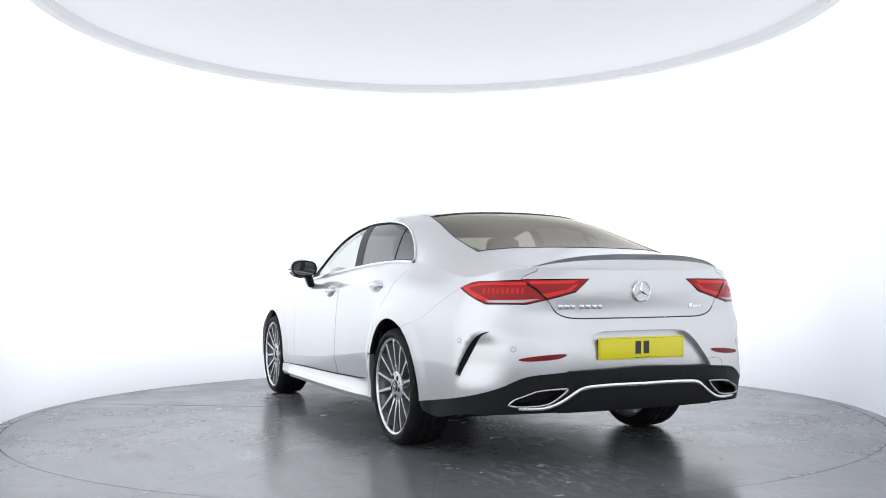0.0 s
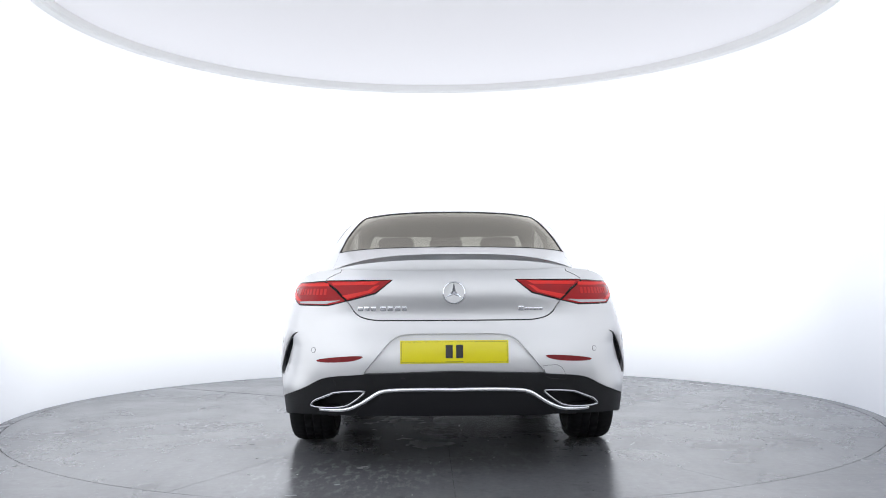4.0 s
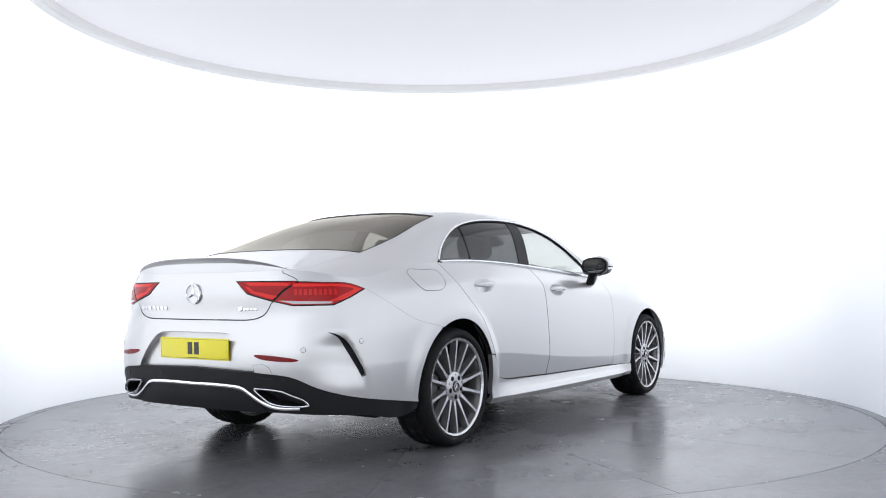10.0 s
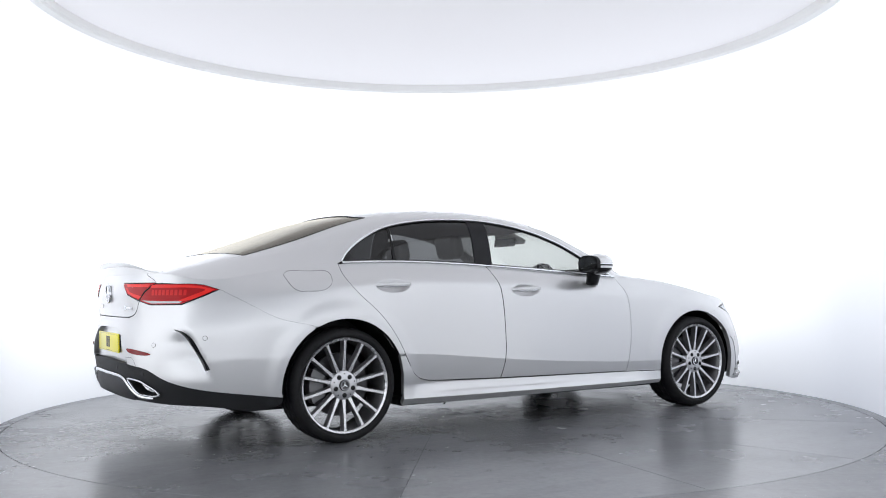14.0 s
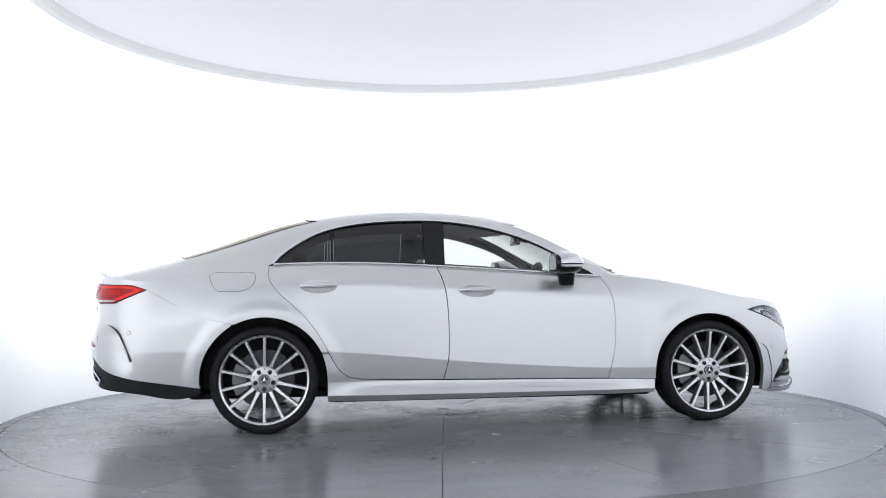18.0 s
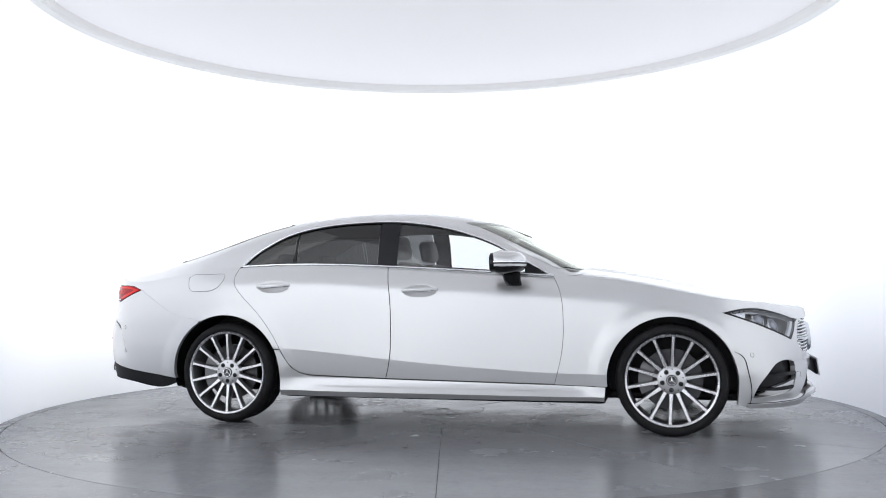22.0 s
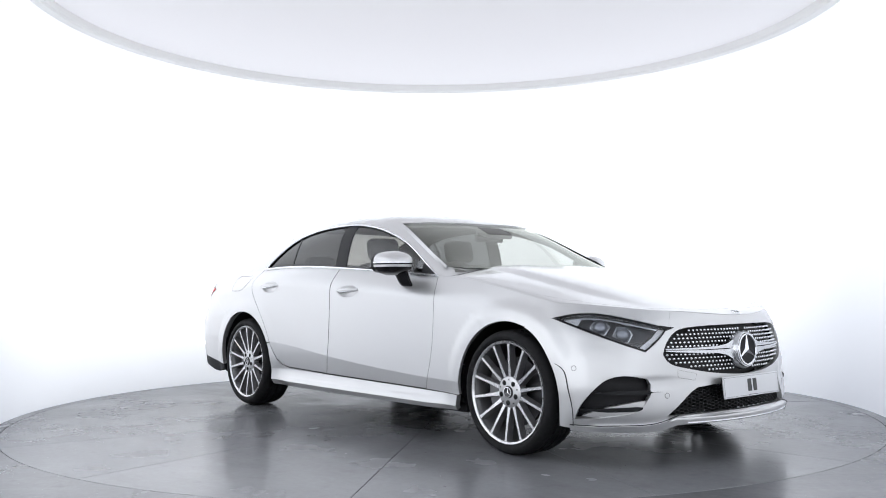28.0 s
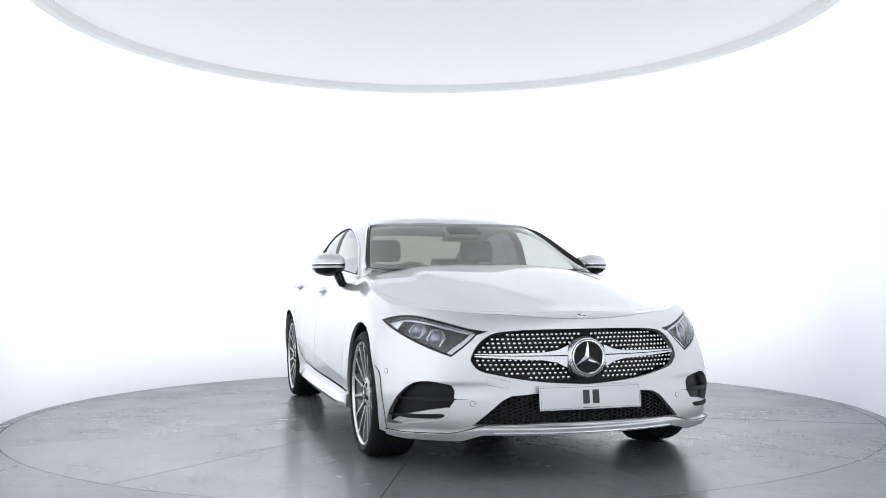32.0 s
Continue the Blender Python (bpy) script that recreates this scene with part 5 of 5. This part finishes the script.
lower_panel = lower_half + flip_u(lower_half, U_TAIL)[1:] + [(u, .285) for u in np.linspace(2 * U_TAIL + 2.82, -2.82, 24)]
skin("diffuser_panel", sheet(dense(lower_panel, .03), low, .03, .02, gap=0, depth=.03, lift=.002), BLACK, CAR, "black lower diffuser panel")
for y in (-.36, .36):
    bm = bmesh.new()
    box(bm, (-2.596, y - .005, .290), (-2.54, y + .005, .388), .002)
    for v in bm.verts:
        if v.co.x < -2.57 and v.co.z < .34:
            v.co.x += .030
    part("diffuser_fin", bm, BLACK, CAR)


def spoiler():
    bm = bmesh.new()
    rows = []
    u = np.linspace(U_TAIL, -2.45, 60)
    lip = low(u, rim_z(u, False))
    for i in range(49):
        t = -1 + 2 * i / 48
        y = .592 * t
        f = max(0, 1 - abs(t) ** 3.2)
        edge = float(np.interp(abs(y), -lip[:, 1], lip[:, 0])) + .004
        line = ((.15, .0), (.08, .020), (.02, .046), (-.022, .074), (-.034, .071), (-.017, .047), (-.006, .044), (-.008, .0), (-.006, -.010))
        rows.append([bm.verts.new((edge + max(dx, 0) * (.35 + .65 * f) + min(dx, 0) * f, y, float(top(edge + max(dx, 0) * (.35 + .65 * f), y)[2]) + .0008 + dz * f)) for dx, dz in line])
    for a, b in zip(rows, rows[1:]):
        for j in range(len(a) - 1):
            bm.faces.new((a[j], a[j + 1], b[j + 1], b[j]))
    return part("boot_spoiler", bm, PAINT, CAR, "silver boot lid spoiler lip", smooth_angle=50)


spoiler()
line = [p for p in BOOT_SIDE if p[1] < .80] + [(U_TAIL, .745)]
line = np.array(dense(line + flip_u(line, U_TAIL)[1:], .02, False))
bm = bmesh.new()
tube(bm, [tuple(p) for p in low(line[:, 0], line[:, 1] - .001)], .0022, 6)
part("boot_gap", bm, GAP, CAR)


def sensor(m):
    return disc_part("parking_sensor", m, .0115, .0015, PAINT, n=20)


for u, z in ((1.935, .495), (2.405, .356), (-2.592, .602), (-2.295, .640)):
    both_put(sensor, low, u, z, .0)
    both_put(lambda m: disc_part("sensor_ring", m, .0135, .0004, GAP, n=20), low, u, z, .0002)
for u in (-3.05, -2.70):
    both_put(lambda m: disc_part("parking_sensor", m, .0125, .0012, BLACK, n=20), low, u, .458 if u < -3 else .44, -.003)


def hair_line(name, loop, fn, mat, both=True, r=.0012):
    q = np.array(dense(loop, .02))
    p = fn(q[:, 0], q[:, 1])
    for s in (1, -1) if both else (1,):
        bm = bmesh.new()
        tube(bm, [(x, s * y, z) for x, y, z in p], r, 5, closed=True)
        part(name, bm, mat, CAR)


flap = curvy([(-1.815, .985), (-1.79, 1.004), (-1.736, 1.010), (-1.60, 1.010), (-1.535, 1.000), (-1.530, .960), (-1.56, .915), (-1.611, .893), (-1.70, .890), (-1.757, .894), (-1.79, .925), (-1.815, .985)], 4)[:-1]
hair_line("fuel_flap_gap", flap, low, GAP, both=False)
skin("fuel_flap", sheet(flap, low, .03, .03, gap=.002, depth=.003, lift=.0006), PAINT, CAR)
tow = [(-2.868, .525), (-2.80, .528), (-2.775, .515), (-2.75, .475), (-2.757, .455), (-2.83, .462), (-2.855, .475)]
hair_line("tow_cover_gap", tow, low, GAP, both=False, r=.001)
hair_line("tow_cover_gap", [(2.472, .483), (2.476, .443), (2.575, .427), (2.588, .459)], low, TRIM_GREY, both=False, r=.0007)


# handles in their cups
def cup_skin(c):
    def fn(u, z):
        p = low(u, z)
        r2 = np.clip(((u - c[0]) / c[2]) ** 2 + ((z - c[1]) / c[3]) ** 2, 0, 1)
        return np.stack([p[..., 0], p[..., 1] + .022 * (1 - r2) ** 1.0, p[..., 2]], -1)
    return fn


for key, c in CUPS.items():
    pair("handle_cup", sheet(oval(*c), cup_skin(c), .015, .01, gap=0, depth=0), PAINT, CAR, "hollow behind the handle")
    for s in (1, -1):
        bm = bmesh.new()
        rows = []
        for i in range(25):
            t = -1 + 2 * i / 24
            u, z = c[0] + .122 * t, c[1] + .006 + .004 * t
            p = low(u, z)
            out = .030 * (1 - abs(t) ** 3.5) + .001
            hh = .0165 * (1 - .55 * t * t) + .001
            rows.append([bm.verts.new((p[0], s * (p[1] - o * out - .002), p[2] + k * hh)) for o, k in ((.35, 1.0), (.85, .8), (1.0, .2), (.95, -.45), (.65, -.95), (.3, -1.0), (.15, 0))])
        for a, b in zip(rows, rows[1:]):
            for j in range(7):
                bm.faces.new((a[j], a[(j + 1) % 7], b[(j + 1) % 7], b[j]))
        bm.faces.new(rows[0])
        bm.faces.new(rows[-1])
        h_ = part("door_handle", bm, PAINT, CAR, "silver pull handle", smooth_angle=60)
        bm = bmesh.new()
        tube(bm, [(low(c[0] + .105 * t, c[1])[0], s * (low(c[0] + .105 * t, c[1])[1] - .030 * (1 - abs(t) ** 3.5) - .002), c[1] - .003 + .004 * t) for t in np.linspace(-1, 1, 15)], .0028, 6)
        part("handle_strip", bm, CHROME, h_, "chrome strip")


# door mirrors
def mirror(s):
    def blob(zlo, zhi, grow=1.0, name="mirror_cap", mat=PAINT, label=""):
        bm = bmesh.new()
        n, rows = 36, []
        zs = np.linspace(zlo, zhi, 9)
        for z in zs:
            f = (z - 1.062) / .075
            k = max(.02, 1 - abs(f) ** 2.6) ** (1 / 2.2)
            ring = []
            for i in range(n):
                a = 2 * math.pi * i / n
                ca, sa = math.cos(a), math.sin(a)
                ex = math.copysign(abs(ca) ** .8, ca)
                ey = math.copysign(abs(sa) ** .8, sa)
                x = .468 + (.124 if ca > 0 else .080) * ex * k * grow + .024 * ey
                y = -.937 + .104 * ey * k * grow
                ring.append(bm.verts.new((x, s * -y, z)))
            rows.append(ring)
        for a, b in zip(rows, rows[1:]):
            for i in range(n):
                bm.faces.new((a[i], a[(i + 1) % n], b[(i + 1) % n], b[i]))
        bm.faces.new(rows[0])
        bm.faces.new(rows[-1])
        return part(name, bm, mat, CAR, label, smooth_angle=55)
    blob(.984, 1.034, .985, "mirror_shell", GLOSS_BLACK, "gloss black mirror shell")
    blob(1.036, 1.136, 1.0, "mirror_cap", PAINT, "silver mirror cap")
    blob(1.050, 1.060, 1.008, "mirror_lamp", GLOSS_BLACK, "dark indicator strip in the mirror cap")
    blob(1.0605, 1.0655, 1.012, "mirror_strip", CHROME, "chrome mirror strip")
    bm = bmesh.new()
    rows = []
    for t in np.linspace(0, 1, 8):
        cx, cy, cz = .488 + .02 * t, .885 - .055 * t, 1.01 - .085 * math.sin(t * 1.6) ** 1.2
        w, d = .062 - .014 * t, .032 - .002 * t
        rows.append([bm.verts.new((cx + w * math.cos(a), -s * -1 * (cy + d * math.sin(a)) * 1, cz - .012 * t)) for a in (2 * math.pi * i / 16 for i in range(16))])
    for a, b in zip(rows, rows[1:]):
        for i in range(16):
            bm.faces.new((a[i], a[(i + 1) % 16], b[(i + 1) % 16], b[i]))
    bm.faces.new(rows[0])
    bm.faces.new(rows[-1])
    part("mirror_foot", bm, GLOSS_BLACK, CAR, "black mirror foot", smooth_angle=60)
    bm = bmesh.new()
    pts = [(.10 * math.copysign(abs(math.cos(a)) ** .7, math.cos(a)), .062 * math.copysign(abs(math.sin(a)) ** .75, math.sin(a))) for a in (2 * math.pi * i / 40 for i in range(40))]
    back = [bm.verts.new((.384, s * .937 + y, 1.060 + z)) for y, z in pts]
    bm.faces.new(back)
    front = [bm.verts.new((v.co.x + .03, v.co.y, v.co.z)) for v in back]
    for i in range(40):
        bm.faces.new((back[i], back[(i + 1) % 40], front[(i + 1) % 40], front[i]))
    part("mirror_surround", bm, GLOSS_BLACK, CAR, "black mirror surround")
    bm = bmesh.new()
    g = [bm.verts.new((.381, s * .937 + y * .86, 1.060 + z * .82)) for y, z in pts]
    bm.faces.new(g)
    part("mirror_glass", bm, MIRROR, CAR, "mirror glass")


mirror(1)
mirror(-1)


# ---- seals, linings and cabin ----
def seal(name, fn, loop, r, closed=True):
    q = np.array(dense(loop, .03, closed))
    p = fn(q[:, 0], q[:, 1])
    bm = bmesh.new()
    tube(bm, [tuple(v) for v in p], r, 6, closed=closed)
    return part(name, bm, BLACK, CAR, "black rubber seal")


seal("rear_window_seal", upper, back, .0026)
# printed black border behind the windscreen's edge
border = shrink(dense(screen, .04), .010)
skin("windscreen_border", sheet(screen, upper, .04, .03, gap=.001, depth=0, lift=-.018, holes=[border]), GAP, CAR, "black printed windscreen border")
skin("cowl", sheet(both_sides([(1.08, 1.0), (1.06, .7), (1.0, .42), (.86, .22), (.78, .20), (.80, .34), (.88, .6), (.92, 1.0)]), bonnet_skin, .04, .04, gap=0, depth=0, lift=-.012), BLACK, CAR, "black cowl under the windscreen")
lining = [(u, .24) for u in np.linspace(-1.02, .95, 40)] + [(u, b - .012) for u, b in belt(.95, -1.6, 50)] + [(-1.6, .80), (-1.3, .77), (-1.1, .5)]
pair("door_lining", sheet(lining, low, .05, .05, gap=0, depth=0, lift=-.055), TRIM_GREY, CAR, "dark grey door lining")
inner_pillar = [q for q in pillar if q[0] > -1.95]
pair("pillar_lining", sheet(inner_pillar, upper, .05, .04, gap=0, depth=0, lift=-.022), TRIM_GREY, CAR, "dark grey pillar lining")
dark_side = [(x, v - .075) for x, v in SCREEN_SIDE] + [(x, v + .022) for x, v in SCREEN_SIDE[::-1]]
pair("screen_pillar_lining", sheet(dark_side, upper, .04, .03, gap=0, depth=0, lift=-.034), BLACK, CAR, "black lining of the windscreen pillar")
skin("roof_lining", sheet(both_sides(BACK_TOP[::-1] + ROOF_LINE + HEADER), upper, .06, .05, gap=-.02, depth=0, lift=-.03), LINER, CAR, "grey roof lining")


def seat(x, y, rear=False):
    bm = bmesh.new()
    w = .26 if not rear else .31
    box(bm, (x - .05, y - w, .42), (x + .48, y + w, .57), .05)
    base = part("seat_cushion", bm, LEATHER, CAR, "dark leather seat cushion")
    bm = bmesh.new()
    box(bm, (-.07, -w, 0), (.07, w, .60 if not rear else .50), .06)
    part("seat_back", bm, LEATHER, base, at=pose(x - .02, y, .52, 0, -22, 0))
    bm = bmesh.new()
    box(bm, (-.05, -.13, 0), (.05, .13, .17), .045)
    lift = .63 if not rear else .51
    part("headrest", bm, LEATHER, base, at=pose(x - .02 - lift * math.sin(radians(22)), y, .52 + lift * math.cos(radians(22)), 0, -12, 0))
    return base


for s in (-1, 1):
    seat(-.12, .37 * s)
    seat(-1.02, .37 * s, True)
bm = bmesh.new()
box(bm, (-2.0, -.62, 1.0), (-1.28, .62, 1.03), .01)
part("parcel_shelf", bm, TRIM_GREY, CAR, "grey parcel shelf")
bm = bmesh.new()
box(bm, (.50, -.70, .72), (.98, .70, .985), .06)
part("dashboard", bm, TRIM_GREY, CAR, "dark grey dashboard")
bm = bmesh.new()
ring_pts = [(.185 * math.cos(a), .185 * math.sin(a), 0) for a in (2 * math.pi * i / 40 for i in range(40))]
tube(bm, ring_pts, .016, 8, closed=True)
box(bm, (-.17, -.02, -.02), (.17, .02, .01), .008)
box(bm, (-.06, -.06, -.03), (.06, .06, .02), .02)
part("steering_wheel", bm, LEATHER, CAR, "black leather steering wheel", at=pose(.36, -.37, .90, 0, -65, 0))
bm = bmesh.new()
box(bm, (-.012, -.13, -.035), (.012, .13, .035), .01)
part("interior_mirror", bm, GLOSS_BLACK, CAR, "black interior mirror", at=pose(.36, 0, 1.255, 0, 10, 0))
bm = bmesh.new()
box(bm, (-.06, -.12, -.02), (.08, .12, .02), .015)
part("sensor_housing", bm, TRIM_GREY, CAR, "grey camera housing behind the windscreen", at=pose(.40, 0, 1.285, 0, 22, 0))
bm = bmesh.new()
box(bm, (-.9, -.12, .40), (.5, .12, .66), .04)
part("centre_console", bm, TRIM_GREY, CAR)


# ---- what moves ----
def motions():
    walk(TABLE, [(t, pose(0, 0, 0, 0, 0, a)) for t, a in TURN])
    walk(CAR, [(t, pose(0, 0, 0, 0, 0, a) @ pose(*CAR_AT, 0)) for t, a in TURN])


motions()
